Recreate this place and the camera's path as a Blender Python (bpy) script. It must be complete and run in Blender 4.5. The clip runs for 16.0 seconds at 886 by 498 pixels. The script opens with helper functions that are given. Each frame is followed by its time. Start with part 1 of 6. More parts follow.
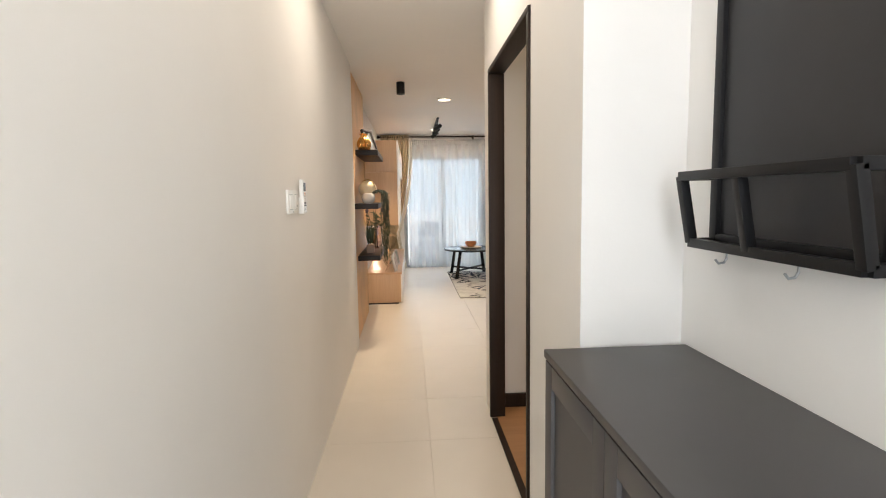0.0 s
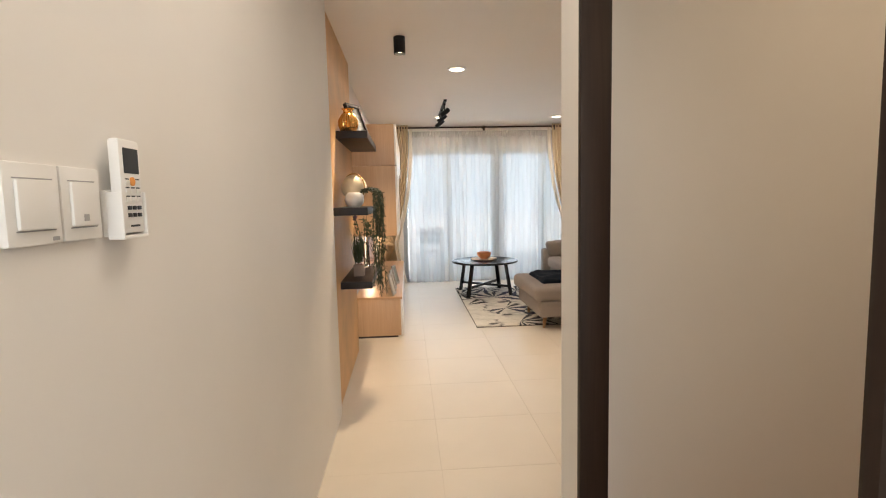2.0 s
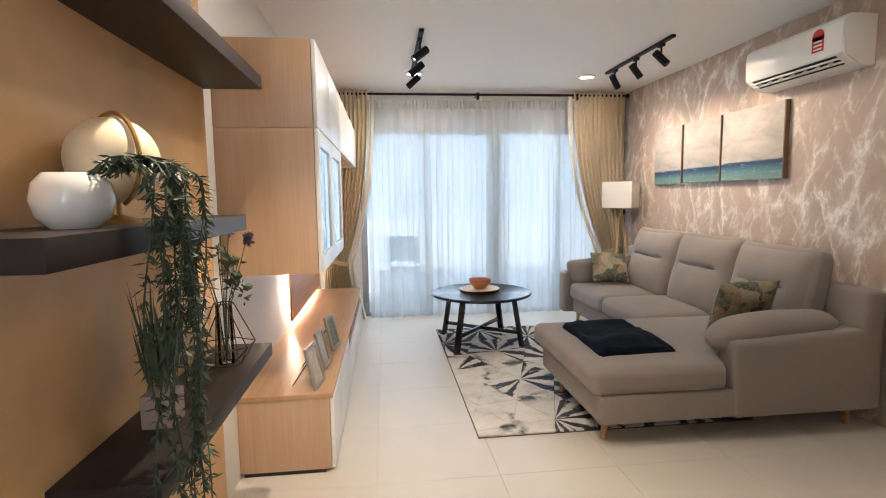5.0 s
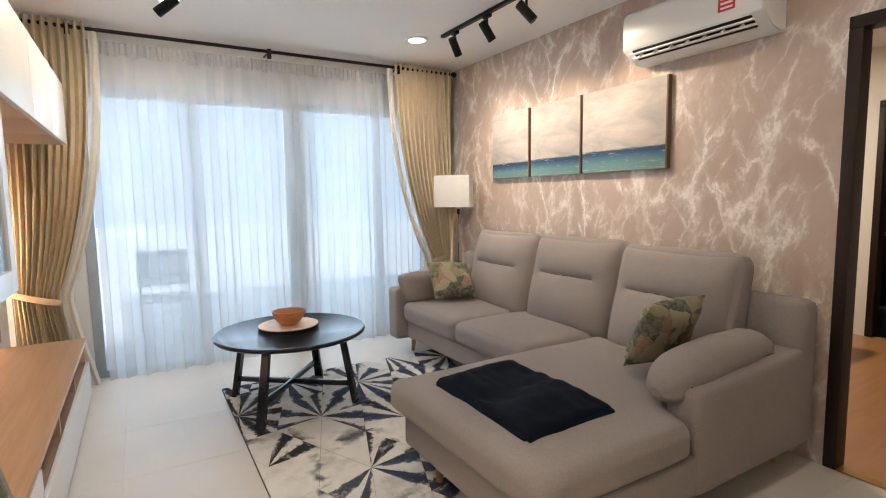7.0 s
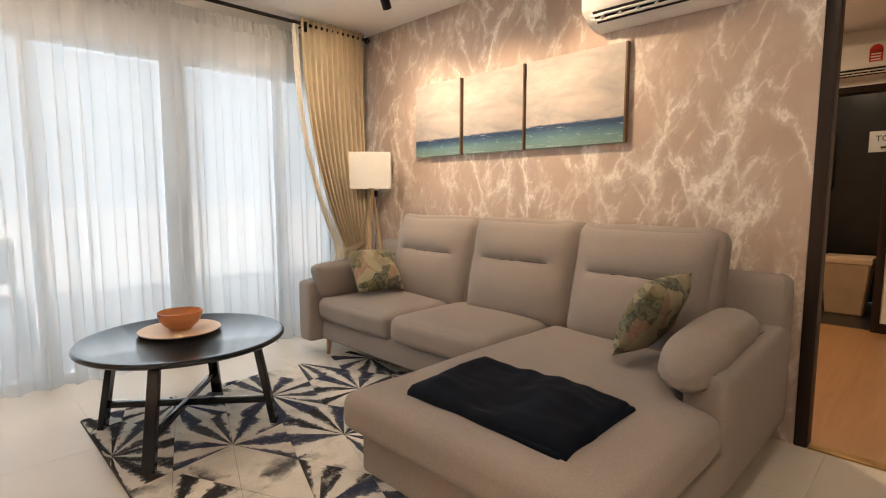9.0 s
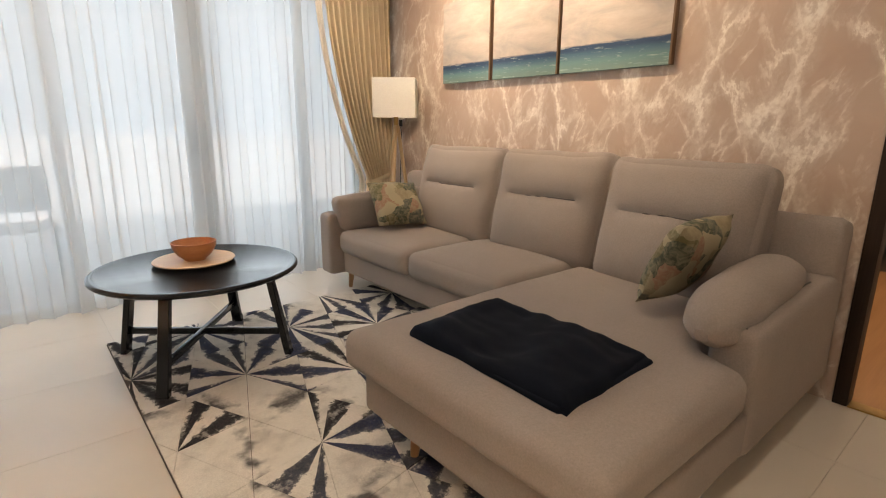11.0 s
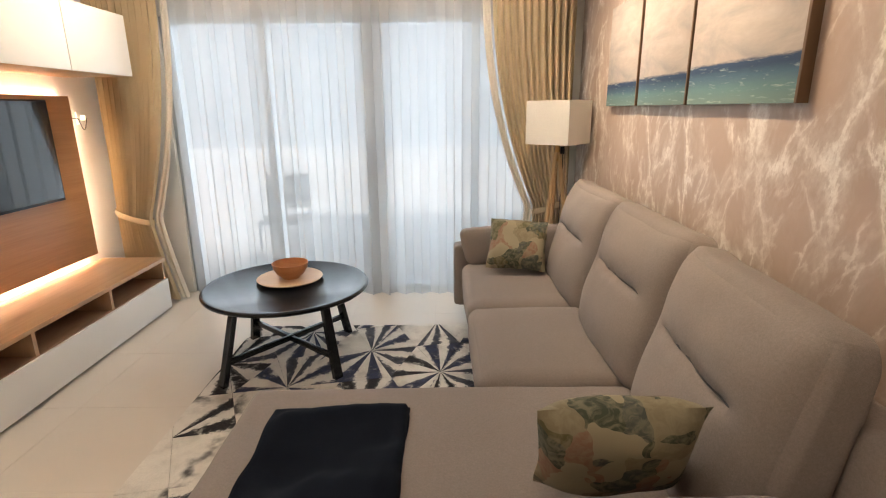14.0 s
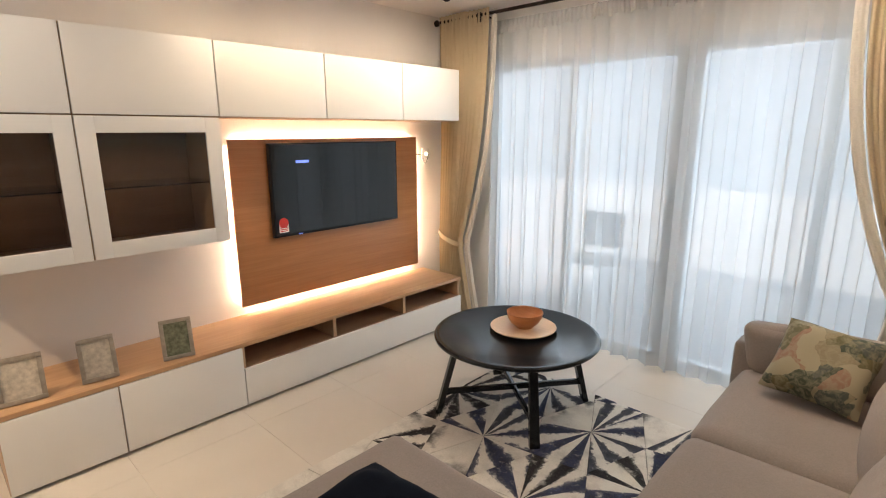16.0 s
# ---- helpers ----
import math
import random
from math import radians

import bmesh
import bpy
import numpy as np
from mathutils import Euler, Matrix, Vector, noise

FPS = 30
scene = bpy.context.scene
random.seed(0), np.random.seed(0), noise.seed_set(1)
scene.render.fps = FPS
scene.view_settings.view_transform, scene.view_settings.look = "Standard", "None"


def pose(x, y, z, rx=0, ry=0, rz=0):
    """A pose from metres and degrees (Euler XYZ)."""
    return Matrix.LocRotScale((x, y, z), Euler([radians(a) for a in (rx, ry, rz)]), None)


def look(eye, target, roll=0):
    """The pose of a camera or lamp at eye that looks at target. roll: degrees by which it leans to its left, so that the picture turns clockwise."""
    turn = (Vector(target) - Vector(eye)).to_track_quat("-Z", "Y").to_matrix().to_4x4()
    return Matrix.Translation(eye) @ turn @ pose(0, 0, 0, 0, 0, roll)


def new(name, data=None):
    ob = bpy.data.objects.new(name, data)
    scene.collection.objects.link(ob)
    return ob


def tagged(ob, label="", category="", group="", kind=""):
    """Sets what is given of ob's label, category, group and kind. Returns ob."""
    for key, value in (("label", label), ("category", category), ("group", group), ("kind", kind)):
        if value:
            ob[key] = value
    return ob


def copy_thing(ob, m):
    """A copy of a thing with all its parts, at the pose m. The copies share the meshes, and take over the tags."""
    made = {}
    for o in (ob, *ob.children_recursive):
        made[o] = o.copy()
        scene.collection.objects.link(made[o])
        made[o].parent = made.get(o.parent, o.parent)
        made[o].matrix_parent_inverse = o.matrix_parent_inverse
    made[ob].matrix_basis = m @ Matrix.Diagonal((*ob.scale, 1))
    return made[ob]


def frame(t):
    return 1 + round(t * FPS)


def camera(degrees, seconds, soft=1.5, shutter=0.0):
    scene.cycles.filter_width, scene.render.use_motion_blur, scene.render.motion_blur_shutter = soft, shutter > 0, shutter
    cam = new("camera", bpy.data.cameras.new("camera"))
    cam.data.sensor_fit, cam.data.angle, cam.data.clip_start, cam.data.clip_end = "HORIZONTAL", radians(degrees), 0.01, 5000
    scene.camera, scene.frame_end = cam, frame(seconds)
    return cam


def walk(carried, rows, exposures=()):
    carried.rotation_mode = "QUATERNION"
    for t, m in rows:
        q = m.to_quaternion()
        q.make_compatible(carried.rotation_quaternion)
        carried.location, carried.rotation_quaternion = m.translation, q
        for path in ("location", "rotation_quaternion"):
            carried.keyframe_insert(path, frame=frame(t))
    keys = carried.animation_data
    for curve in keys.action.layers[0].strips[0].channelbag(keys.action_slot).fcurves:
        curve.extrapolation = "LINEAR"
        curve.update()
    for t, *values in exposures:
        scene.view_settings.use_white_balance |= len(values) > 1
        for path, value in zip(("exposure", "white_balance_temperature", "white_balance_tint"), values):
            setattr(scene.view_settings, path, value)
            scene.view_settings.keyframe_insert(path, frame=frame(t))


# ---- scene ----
cam = camera(81.8, 16.0, soft=1.1)
PATH = [
    (0, (0.82, 0.75, 1.368), (0.945, 2.736, 1.163), -0.9),
    (0.5, (0.774, 1.036, 1.371), (0.902, 3.021, 1.165), -0.8),
    (1, (0.768, 1.437, 1.365), (0.892, 3.423, 1.163), -0.8),
    (1.5, (0.802, 1.832, 1.357), (0.909, 3.819, 1.155), -1.0),
    (2, (0.770, 2.268, 1.350), (0.906, 4.254, 1.157), -1.3),
    (2.5, (0.785, 2.758, 1.38), (0.922, 4.743, 1.176), -1.2),
    (3, (0.773, 3.239, 1.373), (0.926, 5.223, 1.175), -1.3),
    (3.5, (0.851, 3.666, 1.368), (1.014, 5.65, 1.168), -1.0),
    (6, (0.982, 5.536, 1.343), (1.4, 7.482, 1.147), -0.8),
    (6.5, (0.997, 5.921, 1.332), (1.687, 7.788, 1.134), -0.8),
    (7, (1.051, 6.148, 1.311), (2.065, 7.86, 1.108), -0.9),
    (7.5, (1.015, 6.397, 1.27), (2.329, 7.89, 1.061), -0.6),
    (8, (0.986, 6.536, 1.249), (2.352, 7.981, 1.039), -0.7),
    (8.5, (0.975, 6.635, 1.219), (2.366, 8.057, 1.006), -0.7),
    (9, (1.007, 6.774, 1.168), (2.41, 8.182, 0.957), 0.0),
    (9.2, (1.004, 6.845, 1.143), (2.422, 8.239, 0.924), 0.0),
    (11.3, (1.279, 6.772, 1.157), (2.436, 8.316, 0.632), -0.4),
    (11.5, (1.349, 6.739, 1.198), (2.372, 8.368, 0.651), -0.6),
    (12, (1.596, 6.643, 1.292), (2.256, 8.442, 0.721), -1.0),
    (12.5, (1.881, 6.598, 1.347), (2.442, 8.428, 0.765), -1.0),
    (13, (2.172, 6.636, 1.382), (2.699, 8.476, 0.804), -0.6),
    (13.5, (2.469, 6.629, 1.415), (2.839, 8.518, 0.869), -0.3),
    (14, (2.755, 6.604, 1.452), (2.759, 8.533, 0.924), -0.5),
    (14.5, (2.933, 6.669, 1.453), (2.579, 8.572, 0.95), -0.5),
    (15, (3.177, 6.789, 1.5), (2.419, 8.576, 1.018), -0.8),
    (15.5, (3.386, 6.968, 1.555), (2.306, 8.586, 1.091), -1.1),
    (16, (3.44, 7.153, 1.599), (2.097, 8.566, 1.151), -0.2),
]
walk(cam, [(t, look(eye, target, roll)) for t, eye, target, roll in PATH],
     [(0, 0.09, 6250, 10), (0.7, 0.09, 6300, 10), (1.5, 0.0, 6500, 11), (2.5, 0.26, 6250, 11), (3.5, 0.23, 5900, 9), (6, 0.22, 5550, 8), (7.5, 0.22, 5750, 9), (9, 0.2, 6750, 13),
      (12.5, 0.07, 6700, 13), (14.5, 0.12, 6400, 12), (16, 0.12, 6300, 12)])

# ---- world and light ----
world = bpy.data.worlds.new("sky")
scene.world = world
world.use_nodes = True
wn = world.node_tree.nodes
sky = wn.new("ShaderNodeTexSky")
sky.sky_type, sky.sun_disc = "NISHITA", False
sky.sun_elevation, sky.sun_rotation = radians(52), radians(210)
wn["Background"].inputs["Strength"].default_value = 0.12
world.node_tree.links.new(sky.outputs[0], wn["Background"].inputs["Color"])

sun = new("sun", bpy.data.lights.new("sun", "SUN"))
sun.data.energy, sun.data.angle, sun.data.color = 3.2, radians(0.6), (1.0, 0.95, 0.88)
sun.matrix_world = look((0, 0, 9), (3.5, 6.0, 0))

CEIL = 2.53
WARM = (1.0, 0.76, 0.50)
SOFTWARM = (1.0, 0.85, 0.68)


def spot_lamp(name, eye, target, watts, degrees=70, blend=0.6, colour=WARM, size=0.03):
    ob = new(name, bpy.data.lights.new(name, "SPOT"))
    ob.data.energy, ob.data.spot_size, ob.data.spot_blend = watts, radians(degrees), blend
    ob.data.color, ob.data.shadow_soft_size = colour, size
    ob.matrix_world = look(eye, target)
    return ob


def area_lamp(name, eye, target, watts, sx, sy, colour=SOFTWARM, spread=180):
    ob = new(name, bpy.data.lights.new(name, "AREA"))
    ob.data.energy, ob.data.shape, ob.data.size, ob.data.size_y = watts, "RECTANGLE", sx, sy
    ob.data.color, ob.data.spread = colour, radians(spread)
    ob.matrix_world = look(eye, target)
    return ob


DOWNLIGHTS = [(1.26, 7.02), (2.98, 7.02), (2.99, 9.77), (1.28, 9.73)]
for (dx, dy), w in zip(DOWNLIGHTS, (11, 3.5, 9, 9)):
    area_lamp("downlight_and_fill_lamp", (dx, dy, CEIL - 0.022), (dx, dy + 0.001, 0), w, 0.13, 0.13)
# unseen fill lamps added: dining corner, bedroom, bathroom, side room, entry and corridor
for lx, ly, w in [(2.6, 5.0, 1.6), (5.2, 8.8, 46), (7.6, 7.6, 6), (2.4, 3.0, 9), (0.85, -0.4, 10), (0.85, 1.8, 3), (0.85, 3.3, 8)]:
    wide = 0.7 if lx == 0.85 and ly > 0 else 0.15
    area_lamp("downlight_and_fill_lamp", (lx, ly, CEIL - 0.022), (lx, ly + 0.001, 0), w, wide, wide, WARM if lx > 5 or ly == 3.0 else SOFTWARM)
# daylight in the openings
area_lamp("window_daylight", (2.05, 10.95, 1.15), (2.05, 5.0, 0.9), 43, 2.6, 2.0, (0.72, 0.88, 1.0))
area_lamp("entry_daylight", (0.85, -1.1, 1.2), (0.6, 3.0, 1.2), 44, 0.9, 2.0, (0.93, 0.97, 1.0))
# corridor surface spot and the two rail groups
spot_lamp("corridor_spot_lamp", (0.75, 6.12, CEIL - 0.12), (0.72, 6.14, 0), 120, 100, 0.6, size=0.014)
RAIL_LEFT = [(1.26, 8.62, (0.25, 8.4, 1.62)), (1.26, 9.05, (0.25, 9.2, 1.62)), (1.26, 9.5, (0.3, 10.0, 1.62))]
RAIL_RIGHT = [(3.12, 8.62, (3.78, 8.15, 1.5)), (3.12, 9.02, (3.78, 8.95, 1.5)), (3.12, 9.42, (3.78, 9.7, 1.5))]
for hx, hy, aim in RAIL_LEFT + RAIL_RIGHT:
    e = Vector((hx, hy, CEIL - 0.13))
    d = (Vector(aim) - e).normalized()
    spot_lamp("rail_spot_lamp", tuple(e + d * 0.075), aim, 38 if hx > 2 else 18, 92, 0.9)
# light strips behind the television panel
for ex, ey, ez, tx, ty, tz, sx, sy, w in [
        (0.254, 9.36, 0.50, 0.254, 9.36, 0.0, 1.5, 0.012, 8.5), (0.254, 9.36, 1.535, 0.254, 9.36, 2.0, 1.5, 0.012, 6.0),
        (0.254, 8.58, 1.0, 0.254, 8.0, 1.0, 1.0, 0.012, 4.5), (0.254, 10.145, 1.0, 0.254, 11.0, 1.0, 1.0, 0.012, 4.5)]:
    ob = area_lamp("strip_lamp", (ex, ey, ez), (tx, ty, tz), w, sy, sx, (1.0, 0.70, 0.46))
    ob.data.shape, ob.data.size, ob.data.size_y = "RECTANGLE", sy, sx
    n = (Vector((tx, ty, tz)) - Vector((ex, ey, ez))).normalized()
    along = Vector((0, 1, 0)) if abs(n.z) > 0.5 else Vector((0, 0, 1))
    side = along.cross(-n)
    ob.matrix_world = Matrix.Translation((ex, ey, ez)) @ Matrix((side, along, -n)).transposed().to_4x4()

# ---- materials ----


def node_mat(name):
    m = bpy.data.materials.new(name)
    m.use_nodes = True
    return m, m.node_tree.nodes, m.node_tree.links, m.node_tree.nodes["Principled BSDF"]


def coords(n, l, scale=(1, 1, 1), turn=(0, 0, 0), kind="Object"):
    tc, mp = n.new("ShaderNodeTexCoord"), n.new("ShaderNodeMapping")
    mp.inputs["Scale"].default_value = scale
    mp.inputs["Rotation"].default_value = [radians(a) for a in turn]
    l.new(tc.outputs[kind], mp.inputs[0])
    return mp.outputs[0]


def tex_noise(n, l, vec, scale, detail=4, rough=0.55, dist=0.0):
    t = n.new("ShaderNodeTexNoise")
    for k, v in (("Scale", scale), ("Detail", detail), ("Roughness", rough), ("Distortion", dist)):
        t.inputs[k].default_value = v
    l.new(vec, t.inputs["Vector"])
    return t.outputs["Fac"]


def ramp(n, l, fac, stops, ease="LINEAR"):
    r = n.new("ShaderNodeValToRGB")
    r.color_ramp.interpolation = ease
    els = r.color_ramp.elements
    els.remove(els[1])
    els[0].position, els[0].color = stops[0][0], (*stops[0][1], 1)
    for p, c in stops[1:]:
        els.new(p).color = (*c, 1)
    l.new(fac, r.inputs[0])
    return r.outputs[0]


def mixed(n, l, fac, a, b, mode="MIX"):
    m = n.new("ShaderNodeMix")
    m.data_type, m.blend_type = "RGBA", mode
    for sock, v in ((m.inputs[0], fac), (m.inputs[6], a), (m.inputs[7], b)):
        if isinstance(v, (int, float)):
            sock.default_value = v
        elif isinstance(v, tuple):
            sock.default_value = (*v, 1)
        else:
            l.new(v, sock)
    return m.outputs[2]


def bump(n, l, bsdf, height, strength, distance=0.002):
    b = n.new("ShaderNodeBump")
    b.inputs["Strength"].default_value, b.inputs["Distance"].default_value = strength, distance
    l.new(height, b.inputs["Height"])
    l.new(b.outputs[0], bsdf.inputs["Normal"])


def shade(c, k):
    return tuple(min(1.0, v * k) for v in c)


def plain(name, colour, rough=0.5, metal=0.0, vary=0.08, scale=6.0, fine=180.0, relief=0.06, coat=0.0, pieces=0.0, spec=0.5):
    """A painted or moulded surface: large stains, fine grain, slight relief."""
    m, n, l, b = node_mat(name)
    vec = n.new("ShaderNodeNewGeometry").outputs["Position"] if pieces else coords(n, l)
    big = tex_noise(n, l, vec, scale, 5)
    col = ramp(n, l, big, [(0.3, shade(colour, 1 - vary)), (0.7, shade(colour, 1 + vary))])
    if pieces:
        oi = n.new("ShaderNodeObjectInfo")
        tone = ramp(n, l, oi.outputs["Random"], [(0.0, (1 - pieces,) * 3), (1.0, (1, 1, 1))])
        col = mixed(n, l, 1.0, col, tone, "MULTIPLY")
    l.new(col, b.inputs["Base Color"])
    rr = ramp(n, l, big, [(0.2, (max(0.02, rough - 0.02),) * 3), (0.8, (min(1.0, rough + 0.02),) * 3)])
    l.new(rr, b.inputs["Roughness"])
    b.inputs["Metallic"].default_value, b.inputs["Coat Weight"].default_value = metal, coat
    b.inputs["Specular IOR Level"].default_value = spec
    if relief > 0.05:
        bump(n, l, b, tex_noise(n, l, vec, fine, 3), relief)
    return m


def wood(name, light, dark, axis=1, rough=0.42, grain=1.0):
    """Wood with the grain along one axis (0 x, 1 y, 2 z)."""
    m, n, l, b = node_mat(name)
    sc = [9.0 * grain] * 3
    sc[axis] = 0.55 * grain
    vec = coords(n, l, sc)
    a = tex_noise(n, l, vec, 2.2, 6, 0.6, 0.6)
    fine_sc = [70.0] * 3
    fine_sc[axis] = 1.6
    f = tex_noise(n, l, coords(n, l, fine_sc), 2.0, 4, 0.6)
    col = ramp(n, l, a, [(0.28, dark), (0.5, tuple((p + q) / 2 for p, q in zip(light, dark))), (0.72, light)])
    col = mixed(n, l, 0.22, col, ramp(n, l, f, [(0.3, shade(dark, 0.8)), (0.65, light)]))
    l.new(col, b.inputs["Base Color"])
    b.inputs["Roughness"].default_value = rough
    b.inputs["Specular IOR Level"].default_value = 0.5 if sum(light) > 0.2 else 0.25
    bump(n, l, b, f, 0.12, 0.001)
    return m


def cloth(name, colour, weave=650.0, vary=0.10, rough=0.92, sheen=0.25, other=None):
    m, n, l, b = node_mat(name)
    vec = coords(n, l)
    big = tex_noise(n, l, vec, 3.0, 4)
    fine = tex_noise(n, l, vec, weave, 2, 0.7)
    col = ramp(n, l, big, [(0.3, shade(colour, 1 - vary)), (0.7, shade(colour, 1 + vary))])
    col = mixed(n, l, ramp(n, l, fine, [(0.38, (0, 0, 0)), (0.62, (0.5, 0.5, 0.5))]), col, other or shade(colour, 1.35))
    slub = tex_noise(n, l, vec, 150, 4, 0.7)
    col = mixed(n, l, 1.0, col, ramp(n, l, slub, [(0.34, (0.85,) * 3), (0.66, (1, 1, 1))]), "MULTIPLY")
    l.new(col, b.inputs["Base Color"])
    b.inputs["Roughness"].default_value, b.inputs["Sheen Weight"].default_value = rough, sheen
    b.inputs["Specular IOR Level"].default_value = 0.12
    bump(n, l, b, fine, 0.35, 0.0015)
    return m


def wallpaper_mat():
    """Taupe wallpaper: forked pale veins in drifting clusters, each with a smeared halo."""
    m, n, l, b = node_mat("marbled_wallpaper")
    vec = coords(n, l)
    total = None
    for seed, lean, size, gain in ((0.0, -17, 3.3, 1.0), (5.3, 16, 4.4, 1.0), (9.1, -30, 7.0, 0.7)):
        tilt = coords(n, l, (1, 1, 1), (lean, 0, 0))
        st = n.new("ShaderNodeMapping")
        st.inputs["Scale"].default_value = (1, 1.15, 0.52)
        st.inputs["Location"].default_value = (seed, seed * 1.7, seed * 0.6)
        l.new(tilt, st.inputs[0])
        wn_ = n.new("ShaderNodeTexNoise")
        for k, v in (("Scale", size * 1.5), ("Detail", 7.0), ("Roughness", 0.66)):
            wn_.inputs[k].default_value = v
        l.new(st.outputs[0], wn_.inputs["Vector"])
        warp = n.new("ShaderNodeVectorMath")
        warp.operation = "MULTIPLY_ADD"
        warp.inputs[1].default_value = (0.0, 1.15 / size, 1.15 / size)
        l.new(wn_.outputs["Color"], warp.inputs[0]), l.new(st.outputs[0], warp.inputs[2])
        vo = n.new("ShaderNodeTexVoronoi")
        vo.feature = "DISTANCE_TO_EDGE"
        vo.inputs["Scale"].default_value = size
        l.new(warp.outputs[0], vo.inputs["Vector"])
        core = ramp(n, l, vo.outputs["Distance"], [(0.0, (1, 1, 1)), (0.020, (0.95,) * 3), (0.048, (0.34,) * 3), (0.17, (0, 0, 0))])
        drift = ramp(n, l, tex_noise(n, l, st.outputs[0], size * 0.85, 4, 0.62), [(0.485, (0, 0, 0)), (0.535, (0.45 * gain,) * 3), (0.61, (gain,) * 3)])
        grit = ramp(n, l, tex_noise(n, l, vec, 46, 4, 0.7), [(0.32, (0.45,) * 3), (0.6, (1, 1, 1))])
        one = mixed(n, l, 1.0, mixed(n, l, 1.0, core, drift, "MULTIPLY"), grit, "MULTIPLY")
        smear = ramp(n, l, tex_noise(n, l, st.outputs[0], size * 1.1, 6, 0.6), [(0.58, (0, 0, 0)), (0.76, (0.16 * gain,) * 3)])
        one = mixed(n, l, 1.0, one, smear, "SCREEN")
        total = one if total is None else mixed(n, l, 1.0, total, one, "SCREEN")
    ground = ramp(n, l, tex_noise(n, l, vec, 1.8, 5, 0.6, 0.5), [(0.3, (0.435, 0.325, 0.26)), (0.55, (0.485, 0.375, 0.305)), (0.75, (0.525, 0.415, 0.345))])
    l.new(mixed(n, l, total, ground, (0.84, 0.785, 0.71)), b.inputs["Base Color"])
    l.new(ramp(n, l, total, [(0, (0.6,) * 3), (1, (0.36,) * 3)]), b.inputs["Roughness"])
    bump(n, l, b, tex_noise(n, l, vec, 130, 3), 0.12, 0.001)
    return m


def sheer_mat():
    m, n, l, b = node_mat("sheer_voile")
    vec = coords(n, l)
    out = n["Material Output"]
    tr, tl, df, mx, mx2 = (
        n.new("ShaderNodeBsdfTransparent"), n.new("ShaderNodeBsdfTranslucent"), n.new("ShaderNodeBsdfDiffuse"),
        n.new("ShaderNodeMixShader"), n.new("ShaderNodeMixShader"))
    f = tex_noise(n, l, coords(n, l, (5, 5, 0.5)), 1.0, 2)
    l.new(ramp(n, l, f, [(0.3, (0.73, 0.73, 0.72)), (0.7, (0.79, 0.79, 0.78))]), tl.inputs[0])
    df.inputs[0].default_value = (0.86, 0.85, 0.82, 1)
    mx.inputs[0].default_value = 0.30
    l.new(tl.outputs[0], mx.inputs[1]), l.new(df.outputs[0], mx.inputs[2])
    l.new(ramp(n, l, f, [(0.3, (0.54,) * 3), (0.7, (0.60,) * 3)]), mx2.inputs[0])
    l.new(tr.outputs[0], mx2.inputs[1]), l.new(mx.outputs[0], mx2.inputs[2])
    l.new(mx2.outputs[0], out.inputs[0])
    return m


def glass_mat(name, tint=(1, 1, 1), rough=0.0):
    m, n, l, b = node_mat(name)
    out = n["Material Output"]
    tr, gl, mx, fr = n.new("ShaderNodeBsdfTransparent"), n.new("ShaderNodeBsdfGlossy"), n.new("ShaderNodeMixShader"), n.new("ShaderNodeFresnel")
    tr.inputs[0].default_value = (*tint, 1)
    gl.inputs["Roughness"].default_value = rough
    fr.inputs[0].default_value = 1.5
    l.new(fr.outputs[0], mx.inputs[0]), l.new(tr.outputs[0], mx.inputs[1]), l.new(gl.outputs[0], mx.inputs[2])
    l.new(mx.outputs[0], out.inputs[0])
    return m


def glow(name, colour, strength, base=1.0):
    m, n, l, b = node_mat(name)
    b.inputs["Base Color"].default_value = (*shade(colour, base), 1)
    b.inputs["Emission Color"].default_value, b.inputs["Emission Strength"].default_value = (*colour, 1), strength
    return m


def seascape_mat(shift):
    """Painted canvas: cloudy sky over a band of sea."""
    m, n, l, b = node_mat("painted_canvas")
    vec = coords(n, l, (1, 1, 1), kind="Generated")
    sep = n.new("ShaderNodeSeparateXYZ")
    l.new(vec, sep.inputs[0])
    obj = coords(n, l, (1, 3.5, 26.0))
    streak = tex_noise(n, l, obj, 3.0, 6, 0.65, 0.4)
    cloud = tex_noise(n, l, coords(n, l, (1, 1.3, 3.2)), 2.6, 6, 0.62, 0.5)
    add = n.new("ShaderNodeMath")
    add.operation = "MULTIPLY_ADD"
    l.new(streak, add.inputs[0])
    add.inputs[1].default_value = 0.05
    l.new(sep.outputs[2], add.inputs[2])
    sea = ramp(n, l, add.outputs[0], [(0.02, (0.20, 0.29, 0.26)), (0.12, (0.14, 0.26, 0.27)), (0.165 + shift, (0.065, 0.14, 0.21)), (0.215 + shift, (0.025, 0.06, 0.13))])
    foam = ramp(n, l, streak, [(0.57, (0, 0, 0)), (0.70, (0.6, 0.6, 0.6))])
    sea = mixed(n, l, foam, sea, (0.55, 0.66, 0.62))
    skyc = ramp(n, l, cloud, [(0.3, (0.35, 0.33, 0.32)), (0.5, (0.47, 0.42, 0.38)), (0.7, (0.57, 0.52, 0.48))])
    cut = ramp(n, l, add.outputs[0], [(0.245 + shift, (0, 0, 0)), (0.265 + shift, (1, 1, 1))])
    l.new(mixed(n, l, cut, sea, skyc), b.inputs["Base Color"])
    b.inputs["Roughness"].default_value = 0.75
    bump(n, l, b, tex_noise(n, l, vec, 300, 2), 0.2, 0.001)
    return m


